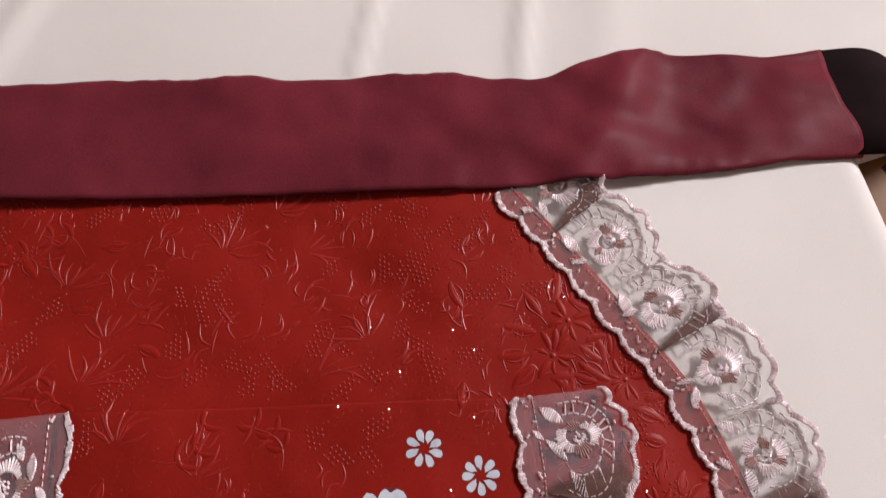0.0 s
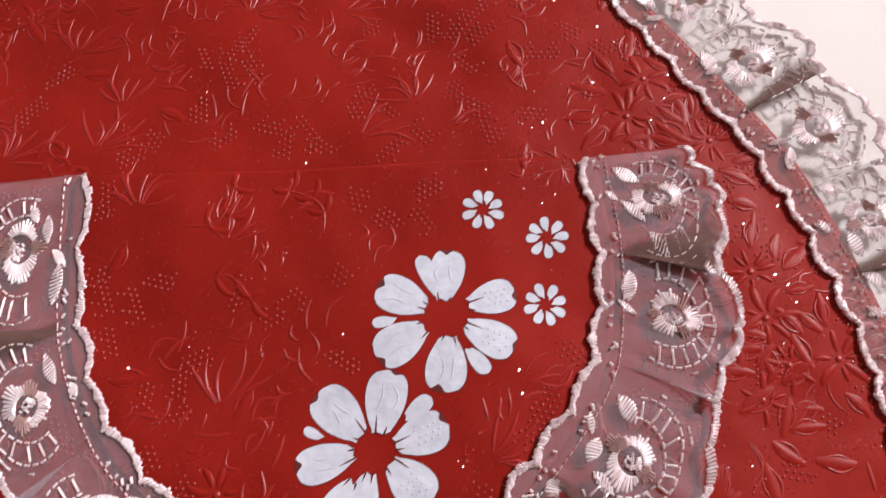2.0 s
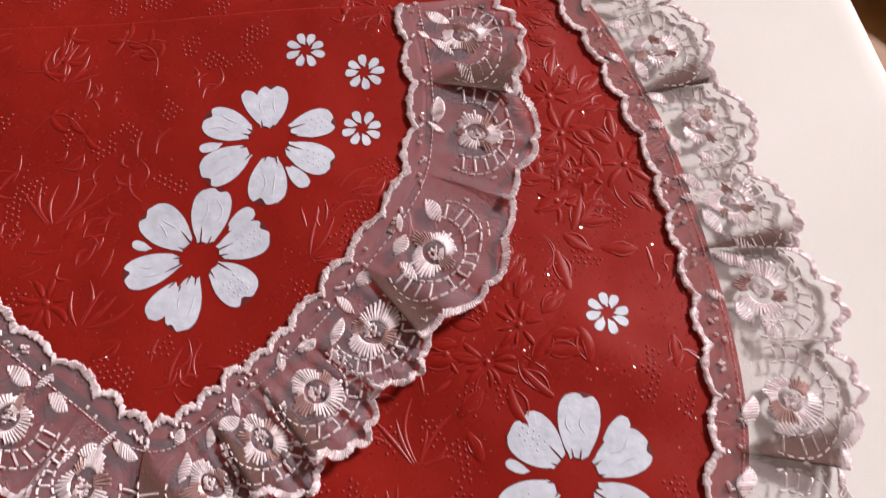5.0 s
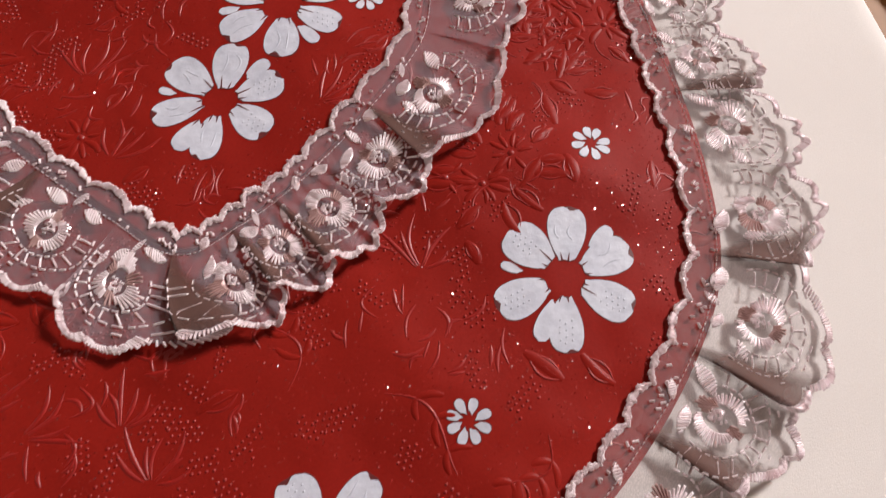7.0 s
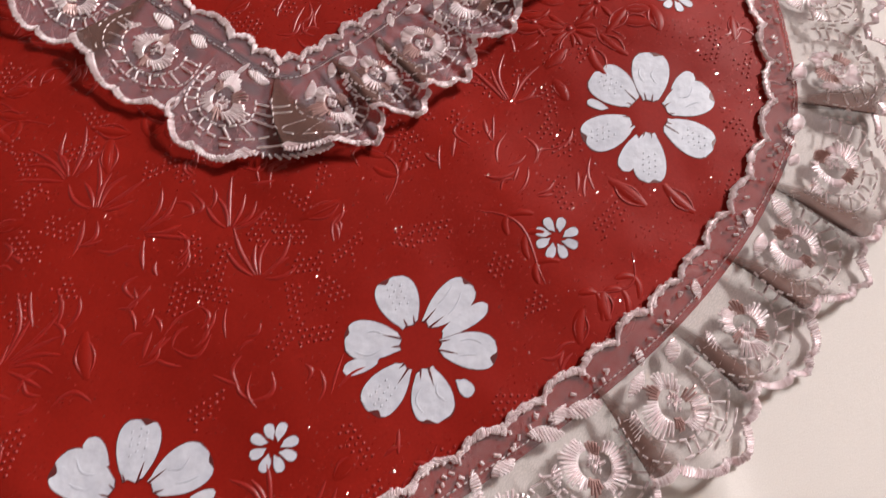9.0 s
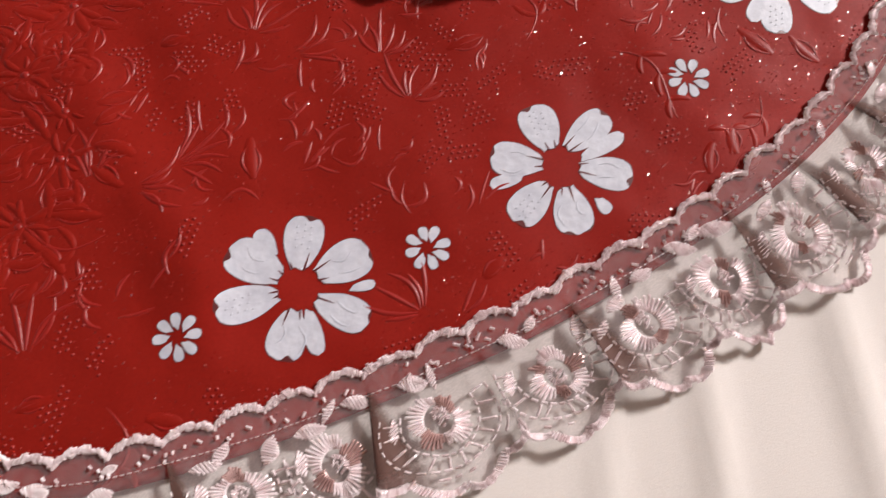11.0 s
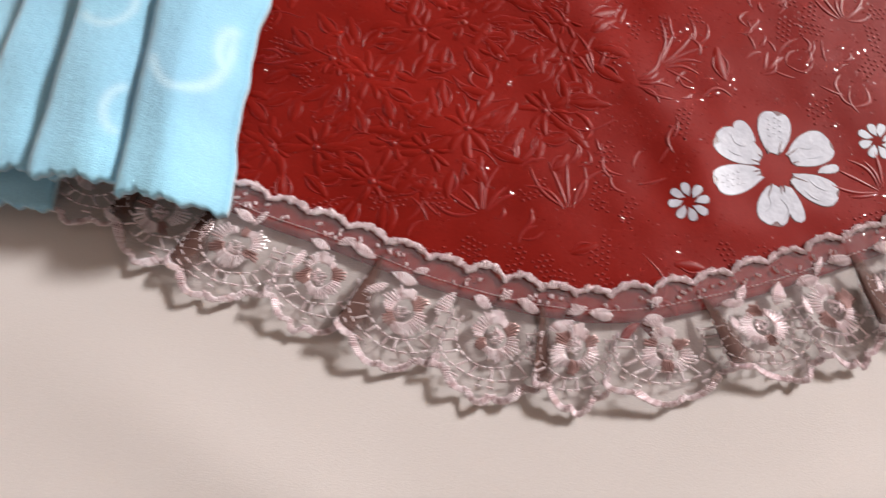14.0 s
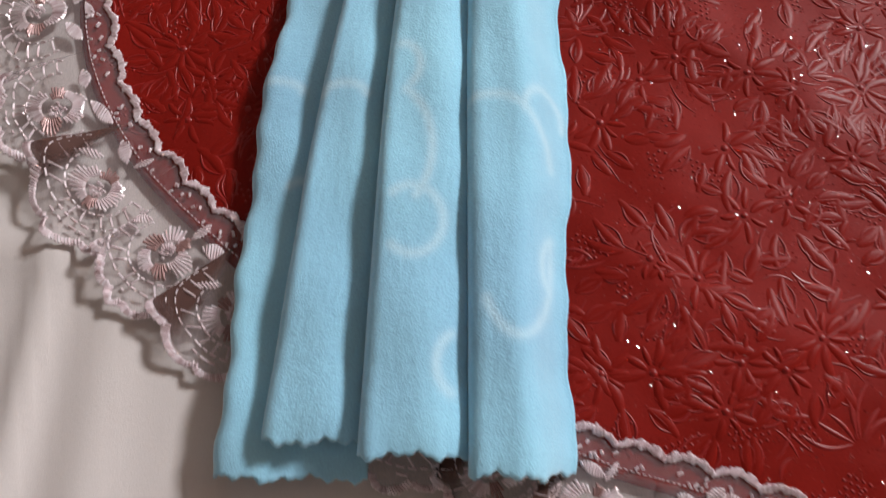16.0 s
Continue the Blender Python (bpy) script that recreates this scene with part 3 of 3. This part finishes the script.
# ---- lace: tulle with satin embroidery, gathered along a seam ----
class Lace:
    """A gathered lace edging along a line, one rose to each repeat. Places on it are given as the repeat's number, the share a along it
    (-0.5 to 0.5) and the way u out from the seam."""
    def __init__(self, line, roses, wide, floor, seed, ruffle, reach, lobe):
        rng = random.Random(seed)
        self.line, self.out, self.wide, self.floor, self.lobe = line, outward(line), wide, floor, lobe
        self.run = np.concatenate([[0], np.cumsum(np.linalg.norm(np.diff(line, axis=0), axis=1))])
        mids = [(a + b) / 2 for a, b in zip(roses, roses[1:])]
        self.bounds = [0.0, *mids, self.run[-1]]
        self.count = len(roses)
        # each gather: how far the net folds over its neighbour, and how high it stands
        self.over = [rng.uniform(0.55, 1.0) * (1.0 if k % 2 else 0.6) for k in range(self.count + 1)]
        self.high = [rng.uniform(*ruffle) * (0.45 + 0.75 * o) for o in self.over]
        self.over[0] = self.over[-1] = 0.0
        self.high[0] = self.high[-1] = 0.0008
        self.cusps = [(rng.uniform(0.6, 1.15), rng.uniform(0.6, 1.15)) for _ in roses]
        self.lobes = [(rng.choice((4, 4, 5)), rng.uniform(0.0020, 0.0030), rng.uniform(-0.05, 0.05)) for _ in roses]
        self.lean = [rng.uniform(-0.14, 0.14) for _ in range(self.count + 1)]
        self.size = [rng.uniform(0.93, 1.07) * float(np.interp(s, *zip(*reach))) for s in self.bounds]
        self.flat = [0.03] * self.count
        for i in range(self.count):
            ends = self.place(i, np.linspace(-0.5, 0.5, 41), np.full(41, 0.018))
            self.flat[i] = float(np.clip(np.linalg.norm(np.diff(ends, axis=0), axis=1).sum(), 0.026, 0.044))

    def place(self, i, a, u):
        a, u = np.asarray(a, float), np.asarray(u, float)
        share = np.clip(u / self.wide, 0, 1.2)
        b0, b1 = self.bounds[i], self.bounds[i + 1]
        step = b1 - b0
        lean = self.lean[i] + (self.lean[i + 1] - self.lean[i]) * (a + 0.5)
        # a knife pleat at each end: the near side runs on over the far one, which starts below it
        gap = np.clip(0.5 - np.abs(a), 0, 0.5)
        roll = gap / 0.11 * np.exp(1 - gap / 0.11) * smooth01((0.5 - gap) / 0.25)
        side = np.where(a > 0, self.over[i + 1], -self.over[i])
        s = b0 + step * (a + 0.5) + share ** 0.7 * side * roll * 0.25 * step + share * lean * self.wide
        x, y = np.interp(s, self.run, self.line[:, 0]), np.interp(s, self.run, self.line[:, 1])
        nx, ny = np.interp(s, self.run, self.out[:, 0]), np.interp(s, self.run, self.out[:, 1])
        grow = self.size[i] + (self.size[i + 1] - self.size[i]) * (a + 0.5)
        reach = u * np.where(u > 0, grow, 1)
        x, y = x + nx * reach, y + ny * reach
        near = np.where(gap < 0.11, 0.5 + 0.5 * np.minimum(roll, 1), smooth01((0.5 - gap) / 0.39))
        below = np.where(gap < 0.11, 0.5 - 0.5 * np.minimum(roll, 1), 0.0)
        stand = np.where(a > 0, self.high[i + 1] * near, self.high[i] * below)
        lift = share ** 1.3 * (stand + 0.0014) + 0.0007 * share * np.sin(9 * math.pi * a + i)
        return np.stack([x, y, self.floor(x, y, share) + lift], -1)

    def rim(self, i, a):
        """How far the lobed outer edge reaches at a."""
        n, deep, skew = self.lobes[i]
        return self.wide * (0.98 - self.lobe + self.lobe * np.cos(2 * math.pi * a) + skew * np.sin(2 * math.pi * a)) + deep * np.abs(np.sin(n * math.pi * (a + 0.5))) ** 0.7

    def cusp(self, i, a):
        """The scalloped inner edge, two scallops to a repeat."""
        deep = np.where(np.asarray(a) < 0, *self.cusps[i])
        return -0.0029 * deep * np.abs(np.sin(2 * math.pi * (np.asarray(a) + 0.5))) ** 0.75


def tents(starts, ends, wide, high):
    """Raised stitches from starts to ends, each a small ridge."""
    d = ends - starts
    side = np.stack([-d[:, 1], d[:, 0], 0 * d[:, 0]], 1)
    side /= np.linalg.norm(side, axis=1)[:, None] + 1e-9
    side *= (np.asarray(wide) / 2 * np.ones(len(d)))[:, None]
    up = np.array((0, 0, 1.0)) * (np.asarray(high) * np.ones(len(d)))[:, None]
    low = np.array((0, 0, -0.00015))
    block = np.stack([starts + side + low, starts - side + low, ends - side + low, ends + side + low,
                      starts + 0.18 * d + up, starts + 0.82 * d + up, starts + 0.5 * d + 1.25 * up], 1)
    verts = block.reshape(-1, 3)
    faces = []
    for k in range(len(d)):
        b = 7 * k
        faces += [(b + 1, b + 2, b + 5, b + 6, b + 4), (b + 3, b, b + 4, b + 6, b + 5), (b, b + 1, b + 4), (b + 2, b + 3, b + 5)]
    return verts, faces


def embroider(lace, i, pairs, wide, high, name, parent, label="", thread=THREAD):
    """pairs: stitches as (x, u, x, u), x in metres of flat lace from the rose."""
    p = np.array(pairs)
    s, e = lace.place(i, p[:, 0] / lace.flat[i], p[:, 1]), lace.place(i, p[:, 2] / lace.flat[i], p[:, 3])
    lift = np.array((0, 0, 0.0003))
    return part(name, mesh_of(name, *tents(s + lift, e + lift, wide, high), thread), parent, label)


def crescent(pairs, cx, cu, turn, span, r0, long, step, rng):
    """A satin petal: radial stitches, longest in the middle of its span."""
    n = int(span / step)
    for k in range(n):
        t = (k + 0.5) / n
        a = turn + span * t
        r1 = r0 + long * (0.40 + 0.60 * math.sin(math.pi * t) ** 0.7) + rng.uniform(-0.0006, 0.0006)
        pairs.append((cx + r0 * math.cos(a), cu + r0 * math.sin(a), cx + r1 * math.cos(a + 0.08), cu + r1 * math.sin(a + 0.08)))


def rose(rng):
    """Overlapping satin petals round a knotted heart, with petals coloured as turned from the light between them: both
    as stitches.
    """
    cx, cu, pairs, in_shade = rng.uniform(-0.001, 0.001), 0.0180 + rng.uniform(-0.001, 0.001), [], []
    turn, n = rng.uniform(0, 6.28), rng.choice((2, 2, 3))
    for k in range(n):
        span = rng.uniform(3.6, 4.9) / n
        at = turn + k * 6.28 / n
        mid = (cx + rng.uniform(-0.0006, 0.0006), cu + rng.uniform(-0.0006, 0.0006))
        crescent(pairs, *mid, at, span, rng.uniform(0.0034, 0.0041), rng.uniform(0.0036, 0.0050), 0.14, rng)
        crescent(in_shade, *mid, at + span, 6.28 / n - span, rng.uniform(0.0028, 0.0036), rng.uniform(0.0034, 0.0046), 0.13, rng)
    crescent(pairs, cx, cu, turn + 1.2, rng.uniform(2.2, 4.2), 0.0015, 0.0016, 0.26, rng)
    for k in range(7):
        a, r = k * 2.4, 0.0005 * k ** 0.6
        x, u = cx + r * 1.2 * math.cos(a), cu + r * 1.2 * math.sin(a)
        pairs.append((x - 0.0005, u - 0.0003, x + 0.0005, u + 0.0003))
    return pairs, in_shade


def leaf(x, u, bearing, long, wide):
    """A satin leaf of slanting stitches from (x, u)."""
    c, s, pairs = math.cos(bearing), math.sin(bearing), []
    n = int(long / 0.00080)
    for k in range(n):
        t = (k + 0.5) / n
        h = wide * math.sin(math.pi * t) ** 0.7
        mx, mu = x + c * long * t, u + s * long * t
        pairs.append((mx - s * h - c * 0.0006, mu + c * h - s * 0.0006, mx + s * h + c * 0.0006, mu - c * h + s * 0.0006))
    return pairs


def ladder(lace, i, rng):
    """The open arc outside the rose: two stitched lines with rungs between."""
    pairs, cu = [], 0.0165
    for r in (0.0098, 0.0132):
        n = 17 if r < 0.01 else 21
        for k in range(n):
            a = radians(-18 + 216 * k / n)
            b = a + radians(216 / n * 0.72)
            f = 1.12 if r > 0.01 else 1.0
            pairs.append((f * r * math.cos(a), cu + r * math.sin(a), f * r * math.cos(b), cu + r * math.sin(b)))
    for k in range(12):
        a = radians(-10 + 200 * k / 11 + rng.uniform(-4, 4))
        tilt = rng.uniform(-0.06, 0.06)
        pairs.append((0.0103 * math.cos(a), cu + 0.0101 * math.sin(a), 0.0140 * math.cos(a + tilt), cu + 0.0128 * math.sin(a + tilt)))
    for k in range(8):
        a = radians(rng.uniform(0, 180))
        pairs.append((0.0165 * math.cos(a), cu + 0.0152 * math.sin(a), 0.0165 * math.cos(a + 0.10), cu + 0.0152 * math.sin(a + 0.10)))
    return [p for p in pairs if max(p[1], p[3]) < lace.rim(i, p[0] / lace.flat[i]) - 0.001 and min(p[1], p[3]) > 0.006]


def build_lace(lace, name, label, seed, tulle):
    rng = random.Random(seed)
    cols = np.linspace(-0.5, 0.5, 61)
    net = []
    for i in range(lace.count):
        a = cols if i == lace.count - 1 else cols[:-1]
        for v in a:
            share = np.linspace(0, 1, 13)
            net.append(lace.place(i, np.full(13, v), lace.cusp(i, v) + (lace.rim(i, v) - lace.cusp(i, v)) * share))
    trim = part(name, grid_mesh(name, np.array(net), tulle), apron, label)
    inner_s, inner_e, outer_s, outer_e, run_s, run_e = [], [], [], [], [], []
    for i in range(lace.count):
        a = np.arange(-0.5, 0.5, 0.0165)
        u = lace.cusp(i, a)
        jig = np.array([rng.uniform(-0.0003, 0.0003) for _ in a])
        half = np.array([rng.uniform(0.0009, 0.0013) for _ in a]) * (0.85 + 0.25 * np.sin(a * 40 + i))
        slant = np.where(a < 0, 0.014, -0.010)
        inner_s.append(lace.place(i, a - slant, u - half + jig)), inner_e.append(lace.place(i, a + slant, u + half + jig))
        a = np.array([rng.uniform(-0.5, 0.5) for _ in range(9)])
        u = np.array([rng.uniform(0.0008, 0.0042) for _ in a])
        way = np.array([rng.uniform(-0.05, 0.05) for _ in a])
        inner_s.append(lace.place(i, a, u)), inner_e.append(lace.place(i, a + way, u + 0.0011))
        a = np.arange(-0.5, 0.5, 0.0110)
        u = lace.rim(i, a)
        slope = (lace.rim(i, a + 0.004) - lace.rim(i, a - 0.004)) / (0.008 * lace.flat[i])
        k = 1 / np.sqrt(1 + slope ** 2)
        nx, nu = -slope * k, k
        half = np.array([rng.uniform(0.0007, 0.0011) for _ in a])
        outer_s.append(lace.place(i, a - nx * half / lace.flat[i], u - nu * half)), outer_e.append(lace.place(i, a + nx * half / lace.flat[i], u + nu * half))
        a = np.arange(-0.5, 0.5, 0.055)
        run_s.append(lace.place(i, a, 0.0052 + 0 * a)), run_e.append(lace.place(i, a + 0.034, 0.0052 + 0 * a))
    lift = np.array((0, 0, 0.0004))
    for piece, s, e, w, h, tag in (("inner_cord", inner_s, inner_e, 0.00085, 0.00045, "scalloped satin cord"), ("outer_cord", outer_s, outer_e, 0.00080, 0.00045, "lobed satin edge"),
                              ("running_stitch", run_s, run_e, 0.00040, 0.0002, "")):
        s, e = np.concatenate(s) + lift, np.concatenate(e) + lift
        part(piece, mesh_of(piece, *tents(s, e, w, h), THREAD), trim, tag)
    # the rolled edge of each deep gather, where the net lies double; its dark brown paints in the shade
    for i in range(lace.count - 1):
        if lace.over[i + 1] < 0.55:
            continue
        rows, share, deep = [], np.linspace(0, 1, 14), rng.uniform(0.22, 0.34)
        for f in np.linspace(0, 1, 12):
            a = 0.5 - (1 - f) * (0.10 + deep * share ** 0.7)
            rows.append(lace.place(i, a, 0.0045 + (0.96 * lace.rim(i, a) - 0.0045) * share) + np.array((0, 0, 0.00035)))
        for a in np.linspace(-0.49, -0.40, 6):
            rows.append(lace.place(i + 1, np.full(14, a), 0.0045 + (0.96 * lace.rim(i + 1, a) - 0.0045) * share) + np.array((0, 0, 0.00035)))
        me = grid_mesh("fold", np.array(rows), SHADED_FOLD_TULLE)
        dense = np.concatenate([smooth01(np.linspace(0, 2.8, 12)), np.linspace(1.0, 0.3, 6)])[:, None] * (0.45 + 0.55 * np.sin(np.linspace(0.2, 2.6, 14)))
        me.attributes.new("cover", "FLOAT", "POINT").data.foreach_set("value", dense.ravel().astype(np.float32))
        part("fold", me, trim, "doubled net, darkened for the shade of the fold")
    for i in range(lace.count):
        bright, in_shade = rose(rng)
        bloom = embroider(lace, i, bright, 0.00080, 0.00038, "rose", trim)
        embroider(lace, i, in_shade, 0.00080, 0.00026, "shaded_petal", bloom, "satin petal coloured as turned from the light", SHADED_THREAD)
        for x, u, bearing, long, wide in ((-0.0135, 0.0065, 0.45, 0.0090, 0.0021), (0.0015, 0.0080, 0.25, 0.0078, 0.0019), (-0.0030, 0.0030, 0.9, 0.0062, 0.0014), (0.0095, 0.0125, 1.2, 0.0060, 0.0015)):
            if rng.random() < 0.82:
                at = (x + rng.uniform(-0.0018, 0.0018), u + rng.uniform(-0.0008, 0.0012), bearing + rng.uniform(-0.7, 0.7))
                embroider(lace, i, leaf(*at, long * rng.uniform(0.75, 1.15), wide * rng.uniform(0.8, 1.25)), 0.00072, 0.00034, "leaf", trim)
        embroider(lace, i, ladder(lace, i, rng), 0.00072, 0.00032, "ladder_stitch", trim)


def hem_floor(x, y, share):
    """What the outer lace lies on: the apron's border, then the sheet."""
    on = cloth_z(x, y) + 0.0009
    return on + (sheet_z(x, y) + 0.0012 - on) * smooth01(share * 1.3 - 0.25)


def pocket_floor(x, y, share):
    return swell(x, y) + POCKET_LIFT + 0.0008 - 0.0010 * smooth01(share)


HEM_ROSES = [0.014, 0.041, 0.0714, 0.097, 0.126, 0.155, 0.183, 0.206, 0.240, 0.265, 0.297, 0.320, 0.349, 0.371, 0.402, 0.425, 0.456, 0.482, 0.507, 0.532, 0.557,
             0.5735, 0.600, 0.625, 0.651, 0.676, 0.702, 0.728, 0.753, 0.779, 0.803, 0.830]
HEM_ROSES += [0.830 + 0.0268 * k for k in range(1, 11)]
build_lace(Lace(SEAM, HEM_ROSES, 0.0345, hem_floor, 3, (0.0030, 0.0060), [(0, 1.10), (0.08, 1.18), (0.14, 1.05), (0.18, 1.08), (0.25, 1.16), (0.33, 1.14), (0.42, 1.02), (0.5, 0.95), (0.7, 0.95), (0.8, 1.05), (1.2, 1.05)], 0.115), "hem_lace", "gathered mauve lace edging with satin roses", 5, PALE_TULLE)
POCKET_ROSES = [0.016, 0.0455, 0.0785, 0.1119, 0.1300, 0.1447, 0.1605, 0.1725, 0.197, 0.2355, 0.267, 0.299]
build_lace(Lace(POCKET_LINE, POCKET_ROSES, 0.0355, pocket_floor, 8, (0.0030, 0.0065), [(0, 1.05), (0.12, 1.0), (0.2, 0.97), (0.4, 1.0)], 0.10), "pocket_lace", "gathered mauve lace round the pocket", 6, TULLE)


# ---- waistband and tie ----
def waistband():
    low = np.array([(-0.46, 0.092), (-0.168, 0.093), (-0.102, 0.0935), (-0.029, 0.0965), (0.025, 0.0985), (0.07, 0.1035), (0.123, 0.110), (0.149, 0.115), (0.178, 0.117)])
    top = np.array([(-0.46, 0.143), (-0.181, 0.145), (-0.118, 0.149), (-0.075, 0.150), (-0.058, 0.147), (-0.03, 0.151), (0.009, 0.153), (0.044, 0.151), (0.060, 0.157),
                    (0.078, 0.1645), (0.1, 0.168), (0.152, 0.167), (0.178, 0.172)])
    x = np.linspace(-0.46, 0.178, 330)
    yl, yt = np.interp(x, *low.T), np.interp(x, *top.T)
    kernel = np.ones(7) / 7
    yt = np.convolve(np.pad(yt, 3, mode="edge"), kernel, "valid") + 0.0003 * np.sin(x * 210) + 0.0006 * np.sin(x * 93 + 2)
    t = np.linspace(0, 1, 34)[:, None]
    gx = np.broadcast_to(x, (34, 330)) + 0.0015 * np.sin(8 * t) - 0.008 * t * smooth01((x - 0.13) / 0.045)
    gy = yl + (yt - yl) * t
    wrinkle = np.array([[noise.noise((float(a) * 15 + float(b) * 12, float(b) * 34, 0.0)) + 0.5 * noise.noise((float(a) * 62, float(b) * 75, 3.0)) for a, b in zip(ra, rb)] for ra, rb in zip(gx, gy)])
    loose = smooth01((gx - 0.0) / 0.06)
    gz = 0.0034 + swell(gx, gy) + (0.0016 + 0.0009 * smooth01((gx + 0.03) / 0.02)) * wrinkle + 0.0014 * np.sin(math.pi * t) ** 0.5 - 0.00016 * np.tanh((gx + 0.0295) / 0.001)
    gz += 0.0035 * loose * np.exp(-((gx - 0.072 - 0.5 * (gy - 0.13)) / 0.012) ** 2)
    pucker = np.sin(gx * 470 + 5 * np.sin(gx * 61)) * (np.exp(-t / 0.07) + np.exp(-(1 - t) / 0.07))
    gz += 0.00028 * pucker
    gz -= 0.0048 * smooth01((gx - 0.078) / 0.03)
    gz = np.maximum(gz, np.where(gx > 0.09, -0.0022, 0.0016))
    band = part("waistband", grid_mesh("waistband", np.stack([gx, gy, gz], 2), MAROON, thick=0.0011), apron, "wrinkled dark maroon satin band")
    # its end hangs off the mattress; the first piece is coloured near-black for the shade on it
    path = spline([(0.168, 0.1445, -0.0030), (0.188, 0.144, 0.000), (0.202, 0.141, -0.004), (0.214, 0.134, -0.013)], 8)
    edge = [path + np.array((0.0, 0.0265, 0.0)) * (1 - 0.25 * k) * f for k, f in ((0, 1), (0, 0.5), (0, 0), (0, -0.5), (0, -1))]
    part("shaded_end", grid_mesh("shaded_end", np.array(edge)[::-1], TIE_SHADE, thick=0.0011), band, "end of the maroon tie, blackened for shade")
    path = spline([(0.216, 0.136, -0.015), (0.258, 0.115, -0.044), (0.290, 0.080, -0.062), (0.306, 0.03, -0.066), (0.311, -0.02, -0.067), (0.322, -0.07, -0.067)], 12)
    edge = [path + np.array((0.022 * f, 0.016 * f, 0.003 * (1 - f * f))) for f in (-1, -0.5, 0, 0.5, 1)]
    part("hanging_tie", grid_mesh("hanging_tie", np.array(edge)[::-1], MAROON, thick=0.0011), band, "maroon satin tie hanging to the floor")


waistband()


# ---- the towel ----
def towel():
    thing = tagged(new("towel"), "pale blue terry towel folded in pleats, lying on the apron", "towel")
    # each pleat lies over the one before it: its two edges at the free end, the same further up, where its end lies, its height, its fall to the far edge
    pleats = [((-0.3258, -0.2875), (-0.3215, -0.2840), -0.2745, 0.0065, 0.0005), ((-0.3138, -0.2840), (-0.3018, -0.2795), -0.2660, 0.0130, 0.0020),
              ((-0.2894, -0.2570), (-0.2848, -0.2570), -0.2690, 0.0190, 0.0050), ((-0.2632, -0.2365), (-0.2632, -0.2325), -0.2735, 0.0205, 0.0145)]
    top_y, middle = 0.088, -0.25
    rng = random.Random(21)

    def gathered(x, y):
        return middle + (x - middle) * (1 - 0.55 * smooth01((y + 0.19) / 0.28))

    def arc(x, y, rx, ry, a0, a1):
        a = np.radians(np.linspace(a0, a1, 40))
        return np.stack([x + rx * np.cos(a), y + ry * np.sin(a)], 1)

    # paler woven curves on each pleat
    curves = [[arc(-0.318, -0.168, 0.008, 0.003, 0, 180), arc(-0.306, -0.199, 0.006, 0.003, 20, 160)], [arc(-0.297, -0.172, 0.006, 0.003, 0, 180)],
              [arc(-0.2805, -0.1660, 0.0045, 0.0065, -60, 100), arc(-0.2830, -0.1905, 0.0105, 0.0175, -52, 72), arc(-0.2775, -0.2110, 0.0080, 0.0092, -130, 130), arc(-0.2655, -0.2474, 0.0055, 0.0075, 110, 250)],
              [arc(-0.2560, -0.1960, 0.0160, 0.0205, 5, 125), arc(-0.2415, -0.1785, 0.0062, 0.0070, -10, 185), arc(-0.2508, -0.2200, 0.0100, 0.0207, 215, 372),
               arc(-0.2390, -0.2215, 0.0045, 0.0080, 110, 230)]]
    for k, ((l0, r0), (l1, r1), end, high, fall) in enumerate(pleats):
        f = np.linspace(0, 1, 41)
        rows = []
        for v in np.linspace(0, 1, 300):
            wav = 0.0006 * np.sin(f * (r0 - l0) * 830 + k) + 0.0006 * np.sin(f * (r0 - l0) * 330 + 2 * k) + 0.0004 * np.sin(f * (r0 - l0) * 1900 + 3 * k)
            y = end + wav * (1 - v) ** 90 + (top_y - end) * v
            m = (y + 0.268) / 0.126
            left, right = l0 + (l1 - l0) * m, r0 + (r1 - r0) * m
            if k == 3:
                right = right + 0.0010 * np.sin(y * 71 + 2.1) + 0.0005 * np.sin(y * 187 + 0.5) + 0.0002 * np.sin(y * 460)
            if k == 0:
                left = left + 0.0006 * np.sin(y * 120) + 0.0004 * np.sin(y * 430)
            x = gathered(left + (right - left) * f, y)
            round_ = np.minimum(f * (r0 - l0) / 0.0040, 1)
            z = high - 0.0034 * (1 - np.sqrt(np.maximum(1 - (1 - round_) ** 2, 0))) - fall * smooth01((f - 0.35) / 0.65) ** 1.5
            z = z + 0.0004 * np.sin(x * 260 + y * 60) + 0.0003 * np.sin(y * 190 + k) - 0.0012 * math.exp(-v * 70)
            nap = np.array([rng.gauss(0, 0.00006) for _ in f])
            rows.append(np.stack([x, y + 0 * x, z + nap], 1))
        pts = np.array(rows)
        me = grid_mesh("pleat", pts, BLUE, thick=0.0034)
        at = np.array([v.co[:2] for v in me.vertices])
        near = np.full(len(at), 1.0)
        for line in curves[k]:
            near = np.minimum(near, np.sqrt(((at[:, None, :] - line[None]) ** 2).sum(2)).min(1))
        tint = me.attributes.new("pattern", "FLOAT", "POINT")
        tint.data.foreach_set("value", (0.62 * np.exp(-(near / 0.0013) ** 2)).astype(np.float32))
        part("pleat", me, thing)


towel()
